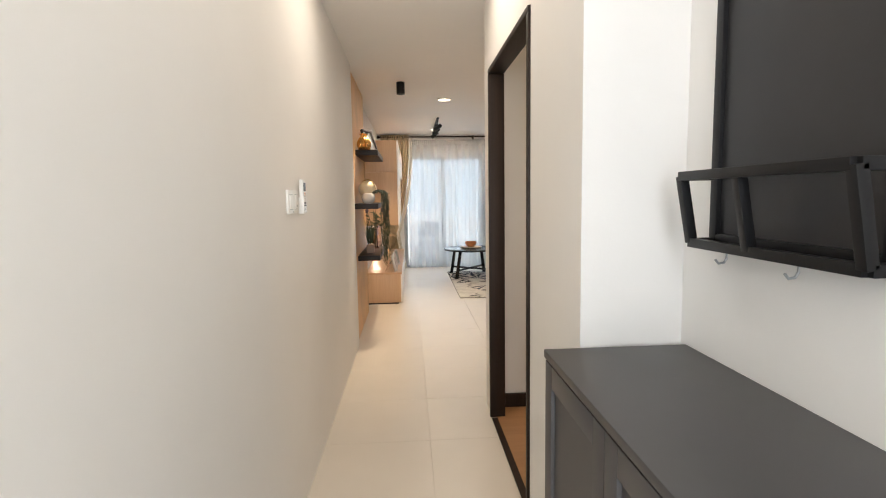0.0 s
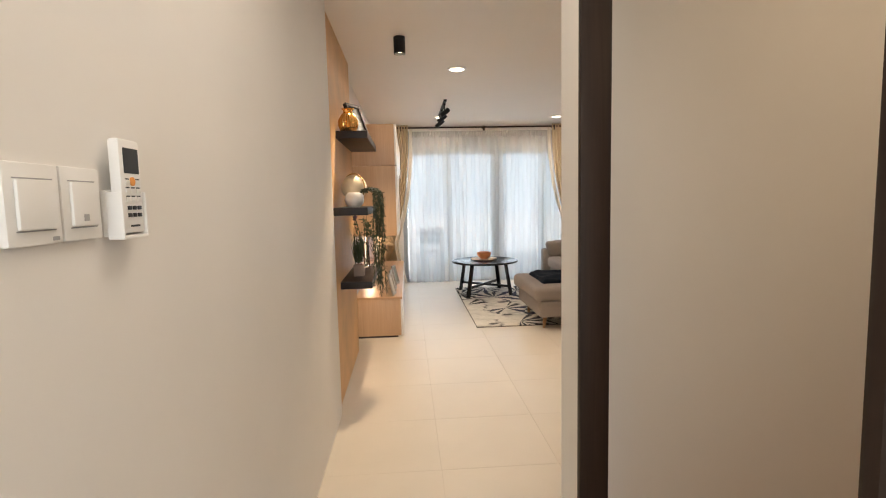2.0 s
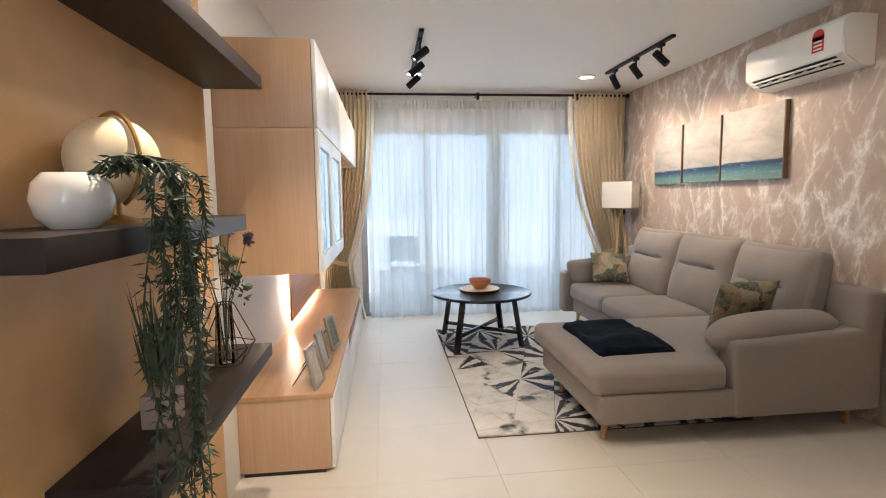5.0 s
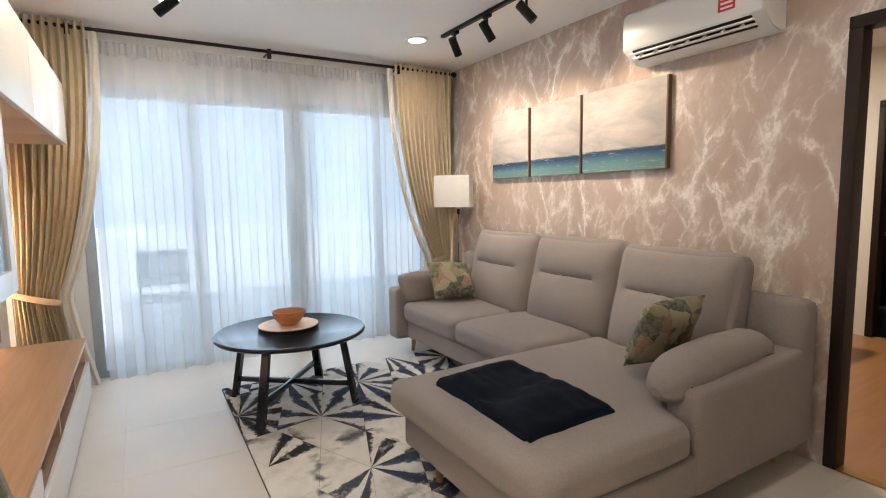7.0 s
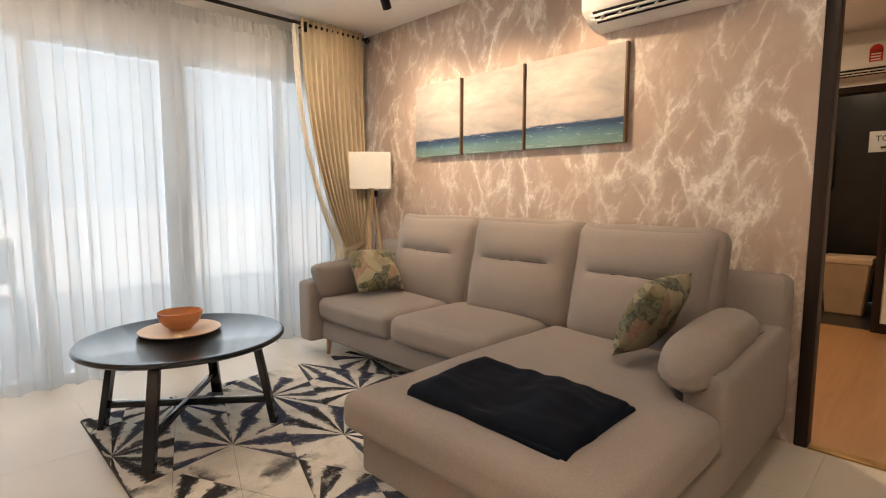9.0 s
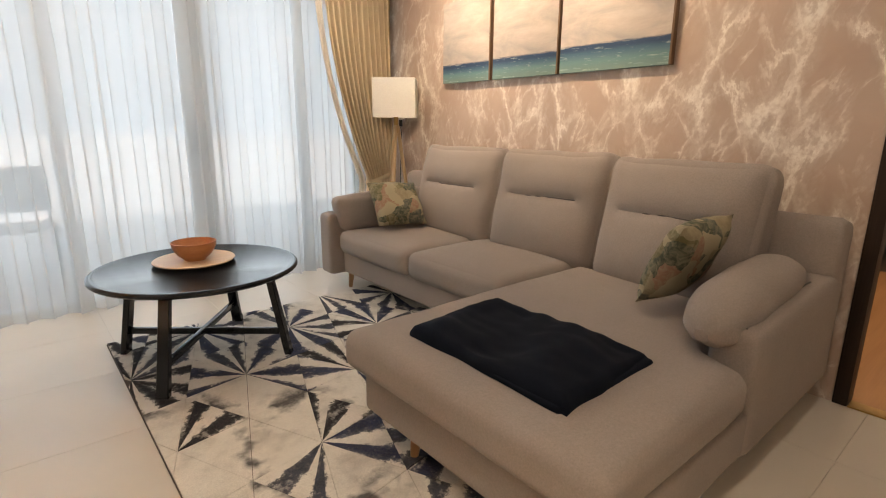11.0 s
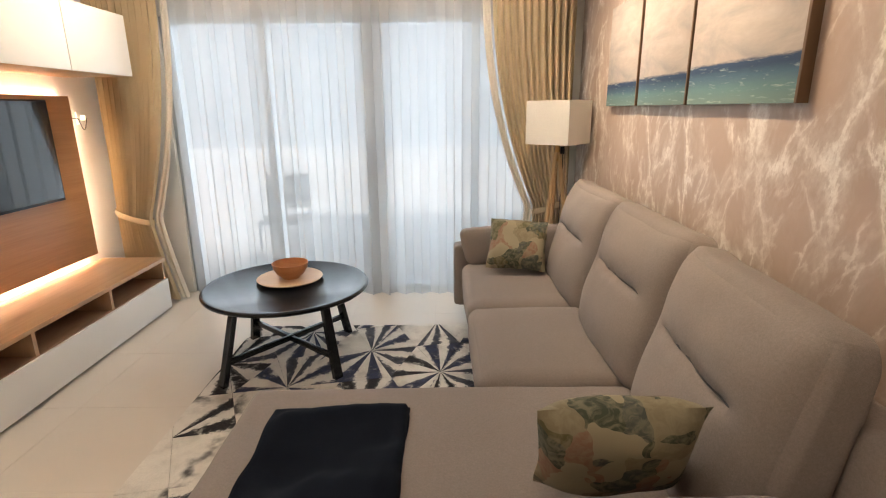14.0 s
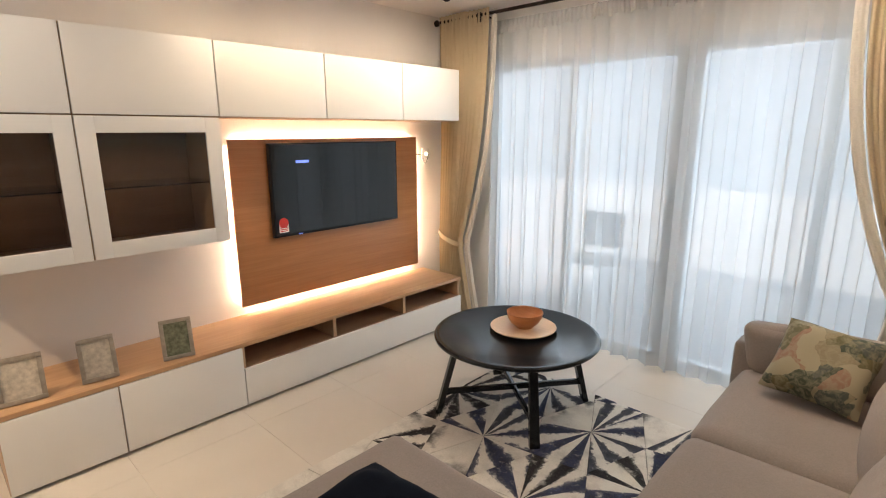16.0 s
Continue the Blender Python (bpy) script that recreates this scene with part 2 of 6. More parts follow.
def leafprint_mat():
    m, n, l, b = node_mat("leaf_print_fabric")
    vec = coords(n, l)
    v = n.new("ShaderNodeTexVoronoi")
    v.inputs["Scale"].default_value = 12.5
    w = n.new("ShaderNodeVectorMath")
    w.operation = "MULTIPLY_ADD"
    nz = n.new("ShaderNodeTexNoise")
    nz.inputs["Scale"].default_value = 9.0
    l.new(vec, nz.inputs["Vector"])
    l.new(nz.outputs["Color"], w.inputs[0])
    w.inputs[1].default_value = (0.16, 0.16, 0.16)
    l.new(vec, w.inputs[2])
    l.new(w.outputs[0], v.inputs["Vector"])
    sepc = n.new("ShaderNodeSeparateColor")
    l.new(v.outputs["Color"], sepc.inputs[0])
    col = ramp(n, l, sepc.outputs[0], [(0.0, (0.24, 0.205, 0.125)), (0.22, (0.055, 0.068, 0.042)), (0.4, (0.33, 0.29, 0.19)), (0.56, (0.125, 0.11, 0.05)),
                                       (0.72, (0.27, 0.155, 0.10)), (0.86, (0.07, 0.082, 0.066))], "CONSTANT")
    vein = ramp(n, l, tex_noise(n, l, vec, 34, 4, 0.6, 1.0), [(0.42, (0, 0, 0)), (0.62, (0.5, 0.5, 0.5))])
    l.new(mixed(n, l, vein, col, (0.33, 0.29, 0.19)), b.inputs["Base Color"])
    b.inputs["Roughness"].default_value = 0.8
    bump(n, l, b, tex_noise(n, l, vec, 500, 2), 0.3, 0.001)
    return m


def hide_mat(name, dark, stripes, edge_dark):
    """Short-haired hide piece: dyed stripes fanning across it (uv x), darker towards its outer seam (uv y), brushed edges."""
    m, n, l, b = node_mat(name)
    vec = n.new("ShaderNodeNewGeometry").outputs["Position"]
    uv = n.new("ShaderNodeUVMap")
    sep = n.new("ShaderNodeSeparateXYZ")
    l.new(uv.outputs[0], sep.inputs[0])
    oi = n.new("ShaderNodeObjectInfo")
    wob = tex_noise(n, l, vec, 22, 7, 0.78)

    def calc(op, a, c, d=None):
        q = n.new("ShaderNodeMath")
        q.operation = op
        for k, v in enumerate((a, c, d)):
            if v is None:
                continue
            if isinstance(v, (int, float)):
                q.inputs[k].default_value = v
            else:
                l.new(v, q.inputs[k])
        return q.outputs[0]

    u = calc("MULTIPLY_ADD", wob, 0.38, sep.outputs[0])
    u = calc("MULTIPLY_ADD", u, stripes, oi.outputs["Random"])
    wave = calc("PINGPONG", u, 0.5)
    band = ramp(n, l, wave, [(0.20, (0, 0, 0)), (0.27, (0.9,) * 3), (0.36, (1, 1, 1))])
    rim = calc("MULTIPLY_ADD", wob, 0.5, sep.outputs[1])
    tip = ramp(n, l, calc("SUBTRACT", rim, 0.35), [(0.62, (0, 0, 0)), (0.86, (1, 1, 1))])
    pale = ramp(n, l, tex_noise(n, l, vec, 7, 5, 0.6), [(0.3, (0.58, 0.54, 0.48)), (0.5, (0.78, 0.74, 0.66)), (0.7, (0.85, 0.81, 0.73))])
    deep = ramp(n, l, tex_noise(n, l, vec, 16, 4, 0.7), [(0.3, shade(dark, 0.35)), (0.62, shade(dark, 0.8)), (0.8, shade(dark, 2.2))])
    if edge_dark:
        clump = ramp(n, l, tex_noise(n, l, vec, 6, 3), [(0.50, (0, 0, 0)), (0.60, (0.9,) * 3)])
        fac = mixed(n, l, 1.0, tip, clump, "MULTIPLY")
    else:
        worn = ramp(n, l, tex_noise(n, l, vec, 11, 6, 0.75), [(0.30, (0.4,) * 3), (0.43, (1, 1, 1))])
        fac = mixed(n, l, 1.0, band, worn, "MULTIPLY")
    col = mixed(n, l, fac, pale, deep)
    hair = tex_noise(n, l, vec, 240, 3, 0.7)
    col = mixed(n, l, ramp(n, l, hair, [(0.35, (0,) * 3), (0.7, (0.28,) * 3)]), col, (0.20, 0.18, 0.16))
    l.new(col, b.inputs["Base Color"])
    b.inputs["Roughness"].default_value, b.inputs["Specular IOR Level"].default_value = 0.85, 0.15
    bump(n, l, b, hair, 0.6, 0.003)
    return m


def bedspread_mat():
    """Dark brown cover with pale curling lines."""
    m, n, l, b = node_mat("brown_bedspread")
    vec = coords(n, l)
    ln = ramp(n, l, tex_noise(n, l, vec, 3.2, 2, 0.5, 1.6), [(0.478, (0, 0, 0)), (0.495, (1, 1, 1)), (0.505, (1, 1, 1)), (0.522, (0, 0, 0))])
    ground = ramp(n, l, tex_noise(n, l, vec, 5, 4), [(0.3, (0.085, 0.040, 0.028)), (0.7, (0.15, 0.075, 0.055))])
    l.new(mixed(n, l, ln, ground, (0.55, 0.46, 0.38)), b.inputs["Base Color"])
    b.inputs["Roughness"].default_value = 0.7
    return m


M = {
    "wall": plain("cream_wall_paint", (0.80, 0.78, 0.745), 0.62, vary=0.02, scale=1.6, fine=90, relief=0.10),
    "white_wall": plain("white_wall_paint", (0.83, 0.82, 0.80), 0.6, vary=0.02, scale=1.6, fine=90, relief=0.10),
    "ceiling": plain("ceiling_paint", (0.89, 0.87, 0.835), 0.7, vary=0.015, scale=1.2, fine=80, relief=0.08),
    "ochre": plain("ochre_textured_paint", (0.64, 0.39, 0.175), 0.5, vary=0.16, scale=3.0, fine=22, relief=0.14),
    "wallpaper": wallpaper_mat(),
    "tile": plain("cream_porcelain", (0.66, 0.60, 0.515), 0.36, vary=0.03, scale=2.2, fine=35, relief=0.015, coat=0.0, pieces=0.015),
    "grout": plain("grout", (0.59, 0.53, 0.45), 0.9, fine=120, relief=0.2),
    "jamb": wood("dark_stained_wood", (0.034, 0.020, 0.013), (0.014, 0.008, 0.006), 2, 0.5),
    "oak": wood("pale_oak_laminate", (0.58, 0.385, 0.235), (0.49, 0.31, 0.18), 2, 0.38),
    "oak_y": wood("oak_laminate_lengthwise", (0.55, 0.345, 0.19), (0.43, 0.25, 0.125), 1, 0.33),
    "oak_panel": wood("honey_oak_panel", (0.47, 0.235, 0.105), (0.36, 0.165, 0.065), 1, 0.40),
    # darker than the oak sides: glass cabinet backs, bench backs, slot shelf, battens
    "oak_in": wood("darker_oak_laminate", (0.36, 0.22, 0.13), (0.27, 0.155, 0.085), 1, 0.45),
    "lacquer": plain("white_cabinet_lacquer", (0.80, 0.785, 0.75), 0.36, vary=0.012, scale=2, fine=60, relief=0.015, coat=0.2),
    "black_wood": wood("black_brown_shelf", (0.028, 0.021, 0.019), (0.014, 0.010, 0.009), 1, 0.42),
    "black_paint": plain("black_stained_table_paint", (0.010, 0.010, 0.012), 0.20, vary=0.15, fine=120, relief=0.04, spec=0.5),
    "charcoal": plain("charcoal_cabinet_paint", (0.055, 0.054, 0.056), 0.46, vary=0.06, fine=140, relief=0.05),
    "charcoal_metal": plain("black_powder_coat", (0.012, 0.012, 0.013), 0.42, metal=0.3, fine=260, relief=0.08, spec=0.3),
    "slate": plain("grey_message_board", (0.026, 0.026, 0.028), 0.40, vary=0.1, fine=160, relief=0.04, spec=0.3),
    "sofa": cloth("grey_sofa_weave", (0.300, 0.258, 0.234), 520, 0.06, sheen=0.08),
    # dark line tone: crease shade in the tucks, line under the arm pad
    "seam": cloth("sofa_dark_line", (0.10, 0.09, 0.085), 520),
    "leaf": leafprint_mat(),
    "throw": cloth("navy_fleece", (0.006, 0.0085, 0.015), 420, 0.25, sheen=0.0, other=(0.009, 0.013, 0.023)),
    "beech": wood("beech_leg", (0.46, 0.26, 0.13), (0.34, 0.17, 0.075), 2, 0.4),
    "drape": cloth("beige_drape_weave", (0.58, 0.475, 0.31), 700, 0.06, sheen=0.2),
    "drape_lining": cloth("pale_drape_lining", (0.70, 0.66, 0.58), 700, 0.04),
    "sheer": sheer_mat(),
    "rod": plain("dark_bronze_rod", (0.022, 0.014, 0.011), 0.35, metal=0.5),
    "frame_alu": plain("grey_aluminium_frame", (0.42, 0.45, 0.47), 0.4, metal=0.4, fine=240, relief=0.03),
    "glass": glass_mat("window_glass"),
    "door_glass": glass_mat("grey_cabinet_glass", (0.82, 0.80, 0.78)),
    "vase_glass": glass_mat("clear_vase_glass", (0.9, 0.92, 0.9)),
    "orange": plain("orange_rubber", (0.75, 0.30, 0.05), 0.5, vary=0.02),
    "plastic": plain("white_plastic", (0.82, 0.81, 0.78), 0.30, vary=0.01, fine=200, relief=0.02),
    "plastic_grey": plain("grey_plastic", (0.35, 0.35, 0.35), 0.4, vary=0.02),
    "dark_plastic": plain("black_plastic", (0.015, 0.015, 0.016), 0.35, vary=0.05, spec=0.3),
    "screen": plain("television_screen", (0.010, 0.012, 0.015), 0.12, vary=0.05, relief=0.0, coat=0.4),
    "red": plain("red_label_paper", (0.55, 0.035, 0.03), 0.5, vary=0.04),
    "paper": plain("white_label_paper", (0.80, 0.79, 0.76), 0.6, vary=0.02),
    "ink": plain("black_ink", (0.02, 0.02, 0.02), 0.6),
    "gold": plain("gold_mercury_glass", (0.80, 0.46, 0.15), 0.16, metal=0.95, vary=0.12, scale=30, relief=0.05),
    "cream_ceramic": plain("cream_globe", (0.72, 0.62, 0.45), 0.35, vary=0.10, scale=9),
    "white_ceramic": plain("white_ceramic", (0.84, 0.83, 0.81), 0.12, vary=0.01, coat=0.5),
    "brass": plain("aged_brass", (0.48, 0.31, 0.12), 0.32, metal=0.9, vary=0.12),
    "leaves": plain("dark_green_leaves", (0.040, 0.060, 0.030), 0.55, vary=0.25, scale=40),
    "grass_leaf": plain("green_grass_blades", (0.055, 0.075, 0.035), 0.55, vary=0.25, scale=40),
    "petal": plain("purple_dried_flower", (0.075, 0.045, 0.10), 0.8, vary=0.3, scale=60),
    "pot": plain("taupe_plant_pot", (0.33, 0.25, 0.20), 0.7, vary=0.08),
    "wire": plain("brown_wire", (0.09, 0.055, 0.04), 0.4, metal=0.7),
    "terracotta": wood("terracotta_bowl_wood", (0.56, 0.24, 0.095), (0.42, 0.155, 0.055), 0, 0.35),
    "birch": wood("birch_tray", (0.72, 0.53, 0.35), (0.60, 0.42, 0.26), 0, 0.45),
    "shade": cloth("white_lampshade_linen", (0.80, 0.78, 0.72), 600, 0.02),
    "lamp_wood": wood("pale_tripod_wood", (0.60, 0.43, 0.24), (0.48, 0.32, 0.16), 2, 0.42),
    "frame_silver": plain("antique_silver_frame", (0.40, 0.36, 0.30), 0.4, metal=0.5, vary=0.15, scale=40),
    "photo": plain("faded_print", (0.50, 0.45, 0.37), 0.4, vary=0.25, scale=40),
    "photo_green": plain("green_print", (0.16, 0.17, 0.11), 0.4, vary=0.5, scale=45),
    "bevel_edge": plain("walnut_frame_edge", (0.15, 0.085, 0.045), 0.5, vary=0.1),
    "hide_blue": hide_mat("blue_striped_hide", (0.032, 0.045, 0.110), 1.7, False),
    "hide_black": hide_mat("black_striped_hide", (0.011, 0.011, 0.017), 1.9, False),
    "hide_fine": hide_mat("grey_striped_hide", (0.07, 0.078, 0.11), 2.3, False),
    "hide_cream": hide_mat("cream_hide", (0.05, 0.05, 0.06), 2.0, True),
    "rug_back": plain("rug_backing", (0.10, 0.085, 0.07), 0.95),
    "parquet": wood("warm_laminate_floor", (0.42, 0.225, 0.10), (0.33, 0.165, 0.068), 0, 0.35),
    "black_tile": plain("black_bathroom_tile", (0.022, 0.022, 0.023), 0.3, vary=0.2, scale=5, pieces=0.3),
    "mirror": plain("mirror_silver", (0.86, 0.86, 0.86), 0.02, metal=1.0, vary=0.0, relief=0.0),
    "vanity": wood("dark_vanity_wood", (0.05, 0.035, 0.025), (0.03, 0.02, 0.014), 2, 0.4),
    "bin": plain("tan_woven_bin", (0.46, 0.31, 0.18), 0.75, vary=0.08, fine=300, relief=0.4),
    "bedspread": bedspread_mat(),
    # emission makes the backdrop bright by itself
    "backdrop_glow": glow("glowing_sky_backdrop", (0.80, 0.92, 1.0), 0.34, 0.22),
    "table_wood": wood("dark_table_wood", (0.30, 0.14, 0.06), (0.20, 0.085, 0.035), 1, 0.3),
    "lit": glow("lit_diffuser", (1.0, 0.86, 0.66), 9.0),
    "lit_spot": glow("lit_bulb", (1.0, 0.80, 0.55), 14.0),
    "lit_strip": glow("lit_led_strip", (1.0, 0.80, 0.56), 5.0),
    "screen_blue": glow("standby_text", (0.25, 0.35, 1.0), 0.8),
    "concrete": plain("balcony_render", (0.62, 0.62, 0.61), 0.8, vary=0.06, scale=2),
    "balcony_tile": plain("balcony_tile", (0.45, 0.44, 0.42), 0.5, vary=0.06),
    "picture_red": plain("red_picture_print", (0.55, 0.10, 0.10), 0.5, vary=0.5, scale=40),
}

# ---- building helpers ----
ORIGIN = {}


def thing(name, base, label="", category="", group="", kind=""):
    """An Empty at the base of a thing; its parts hang from it."""
    ob = new(name)
    ob.empty_display_size = 0.05
    ob.location = base
    ORIGIN[ob] = Vector(base)
    return tagged(ob, label, category, group, kind)


def link_mesh(name, bm, mat, smooth=None):
    me = bpy.data.meshes.new(name)
    bm.normal_update()
    bm.to_mesh(me)
    bm.free()
    for m in (mat if isinstance(mat, (list, tuple)) else [mat]):
        me.materials.append(m)
    if smooth is not None:
        me.shade_smooth()
        if smooth:
            me.set_sharp_from_angle(angle=radians(smooth))
    return new(name, me)


def part(name, bm, mat, parent, label="", smooth=40):
    """One mesh, given in world metres, under a thing or a part."""
    at = ORIGIN[parent]
    bmesh.ops.translate(bm, verts=bm.verts, vec=-at)
    ob = link_mesh(name, bm, mat, smooth)
    ob.parent = parent
    ORIGIN[ob] = at
    return tagged(ob, label)


def solo(name, bm, mat, label="", category="", group="", kind="", smooth=40):
    """A thing that is one mesh, its origin at its base."""
    lo = [min(v.co[i] for v in bm.verts) for i in range(3)]
    hi = [max(v.co[i] for v in bm.verts) for i in range(3)]
    at = Vector(((lo[0] + hi[0]) / 2, (lo[1] + hi[1]) / 2, lo[2]))
    bmesh.ops.translate(bm, verts=bm.verts, vec=-at)
    ob = link_mesh(name, bm, mat, smooth)
    ob.location = at
    ORIGIN[ob] = at
    return tagged(ob, label, category, group, kind)


def box(x0, x1, y0, y1, z0, z1, bev=0.0, seg=2, bm=None):
    own = bmesh.new()
    bmesh.ops.create_cube(own, size=1)
    bmesh.ops.scale(own, verts=own.verts, vec=(x1 - x0, y1 - y0, z1 - z0))
    bmesh.ops.translate(own, verts=own.verts, vec=((x0 + x1) / 2, (y0 + y1) / 2, (z0 + z1) / 2))
    if bev:
        bmesh.ops.bevel(own, geom=own.edges, offset=bev, segments=seg, profile=0.6, affect="EDGES", clamp_overlap=True)
    return join(bm, own) if bm is not None else own


def join(a, b):
    me = bpy.data.meshes.new("tmp")
    b.to_mesh(me)
    b.free()
    a.from_mesh(me)
    bpy.data.meshes.remove(me)
    return a


def turned(bm, m):
    bmesh.ops.transform(bm, matrix=m, verts=bm.verts)
    return bm


def rod(p, q, r, r2=None, seg=14, bm=None):
    p, q = Vector(p), Vector(q)
    own = bmesh.new()
    bmesh.ops.create_cone(own, cap_ends=True, segments=seg, radius1=r, radius2=r if r2 is None else r2, depth=(q - p).length)
    turned(own, Matrix.Translation((p + q) / 2) @ (q - p).to_track_quat("Z", "Y").to_matrix().to_4x4())
    return join(bm, own) if bm is not None else own


def lathe(profile, centre, seg=40, ripple=0.0, lobes=0):
    """Turn a profile of (radius, height) round z."""
    bm, rings = bmesh.new(), []
    for r, h in profile:
        ring = []
        for i in range(seg):
            a = 2 * math.pi * i / seg
            rr = r * (1 + ripple * math.cos(lobes * a)) if lobes else r
            ring.append(bm.verts.new((centre[0] + rr * math.cos(a), centre[1] + rr * math.sin(a), centre[2] + h)))
        rings.append(ring)
    for a, b in zip(rings, rings[1:]):
        for i in range(seg):
            bm.faces.new((a[i], a[(i + 1) % seg], b[(i + 1) % seg], b[i]))
    bmesh.ops.remove_doubles(bm, verts=bm.verts, dist=1e-5)
    return bm


def tube(points, r, seg=8, bm=None):
    own = bmesh.new()
    pts = [Vector(p) for p in points]
    rings = []
    for i, p in enumerate(pts):
        d = (pts[min(i + 1, len(pts) - 1)] - pts[max(i - 1, 0)]).normalized()
        q = d.to_track_quat("Z", "Y")
        rings.append([own.verts.new(p + q @ Vector((r * math.cos(2 * math.pi * k / seg), r * math.sin(2 * math.pi * k / seg), 0))) for k in range(seg)])
    for a, b in zip(rings, rings[1:]):
        for k in range(seg):
            own.faces.new((a[k], a[(k + 1) % seg], b[(k + 1) % seg], b[k]))
    own.faces.new(rings[0][::-1]), own.faces.new(rings[-1])
    return join(bm, own) if bm is not None else own


def soft(size, r=0.06, puff=(0, 0, 0), cuts=14, crease=None, rough=0.004, seed=0):
    """A stuffed block about the origin: rounded edges, bulging faces, slight unevenness."""
    bm = bmesh.new()
    bmesh.ops.create_cube(bm, size=2)
    bmesh.ops.subdivide_edges(bm, edges=bm.edges, cuts=cuts, use_grid_fill=True)
    h = Vector(size) / 2
    for v in bm.verts:
        u = Vector([math.sin(c * math.pi / 2) for c in v.co])
        p = Vector((u.x * h.x, u.y * h.y, u.z * h.z))
        core = Vector([max(-(h[i] - r), min(h[i] - r, p[i])) for i in range(3)])
        d = p - core
        if d.length > 1e-6:
            p = core + d.normalized() * r
        w = [1 - u[i] ** 2 for i in range(3)]
        p.x += math.copysign(puff[0] * w[1] * w[2], u.x) if abs(u.x) > 0.9 else 0
        p.y += math.copysign(puff[1] * w[0] * w[2], u.y) if abs(u.y) > 0.9 else 0
        p.z += math.copysign(puff[2] * w[0] * w[1], u.z) if abs(u.z) > 0.9 else 0
        if crease:
            p = crease(p, u)
        p += noise.noise_vector(p * 5 + Vector((seed * 7.3, seed, 0))) * rough
        v.co = p
    return bm


def pillow(w, hgt, thick, seed=0, n=18):
    """A throw pillow in the xz plane about the origin."""
    bm = bmesh.new()
    side = {}
    for s in (1, -1):
        for i in range(n + 1):
            for j in range(n + 1):
                u, v = 2 * i / n - 1, 2 * j / n - 1
                rim = i in (0, n) or j in (0, n)
                if rim and s < 0:
                    side[s, i, j] = side[1, i, j]
                    continue
                pinch = 1 - 0.035 * (1 - abs(u) ** 2) * (abs(v) ** 3)
                pinch2 = 1 - 0.035 * (1 - abs(v) ** 2) * (abs(u) ** 3)
                t = thick / 2 * (max(0.0, (1 - u ** 4) * (1 - v ** 4)) ** 0.7)
                p = Vector((u * w / 2 * pinch2, s * t, v * hgt / 2 * pinch))
                p += noise.noise_vector(p * 9 + Vector((seed, 3 * s, 0))) * 0.010
                side[s, i, j] = bm.verts.new(p)
    for s in (1, -1):
        for i in range(n):
            for j in range(n):
                q = [side[s, i, j], side[s, i + 1, j], side[s, i + 1, j + 1], side[s, i, j + 1]]
                bm.faces.new(q if s < 0 else q[::-1])
    return bm


def slab_prism(points, z0, z1, bm=None):
    own = bmesh.new()
    a = [own.verts.new((x, y, z0)) for x, y in points]
    b = [own.verts.new((x, y, z1)) for x, y in points]
    n = len(points)
    own.faces.new(a[::-1]), own.faces.new(b)
    for i in range(n):
        own.faces.new((a[i], a[(i + 1) % n], b[(i + 1) % n], b[i]))
    bmesh.ops.recalc_face_normals(own, faces=own.faces)
    return join(bm, own) if bm is not None else own


def wall_with_holes(axis, c0, c1, a0, a1, z1, holes):
    """A wall block; axis 'x': thickness c0..c1 along x and length a0..a1 along y. holes: (from, to, bottom, top)."""
    bm = bmesh.new()
    cuts = sorted({a0, a1, *[h[0] for h in holes], *[h[1] for h in holes]})
    for p, q in zip(cuts, cuts[1:]):
        gap = [h for h in holes if h[0] <= p and q <= h[1]]
        spans = [(0.0, z1)] if not gap else [s for s in ((0.0, gap[0][2]), (gap[0][3], z1)) if s[1] - s[0] > 1e-4]
        for lo, hi in spans:
            box(*((c0, c1, p, q) if axis == "x" else (p, q, c0, c1)), lo, hi, bm=bm)
    bmesh.ops.remove_doubles(bm, verts=bm.verts, dist=1e-5)
    return bm


def structure(name, bm, mat, label):
    return solo(name, bm, mat, label, name.split("_")[0], kind="structure", smooth=None)


# ---- the shell ----
XL, XO, XT, XC, XR, YW = 0.32, 0.298, 0.236, 1.30, 3.80, 10.62
structure("wall_corridor", box(XL - 0.12, XL, -1.2, 5.45, 0, CEIL), M["wall"], "long plain cream painted corridor wall")
structure("wall_ochre", box(XL - 0.12, XO, 5.452, 6.86, 0, CEIL), M["ochre"], "ochre textured feature wall behind floating shelves")
structure("wall_television", box(XL - 0.16, XT, 6.862, YW + 0.12, 0, CEIL), M["wall"], "cream wall behind the television unit")
structure("wall_side_room", wall_with_holes("x", XC, XC + 0.08, 2.1647, 4.0, CEIL, [(2.775, 3.80, 0.0, 2.10)]), M["wall"], "cream corridor wall with a doorway")
structure("wall_niche_end", box(XC + 0.0803, 1.60, 2.1645, 2.28, 0, CEIL, bm=box(XC, 1.60, 2.16, 2.1645, 0, CEIL)), M["white_wall"], "white end wall of the entry niche")
structure("wall_niche", box(1.60, 1.72, -1.2, 2.28, 0, CEIL), M["white_wall"], "white wall behind the shoe cabinet")
structure("wall_dining", box(XC + 0.0803, XR, 3.93, 4.0, 0, CEIL), M["wall"], "cream wall between side room and dining corner")
structure("wall_side_room_back", box(XR, XR + 0.12, 0.9, 4.0, 0, CEIL), M["wall"], "cream back wall of the side room")
structure("wall_side_room_front", box(1.7203, XR, 0.9, 1.02, 0, CEIL), M["wall"], "cream front wall of the side room")
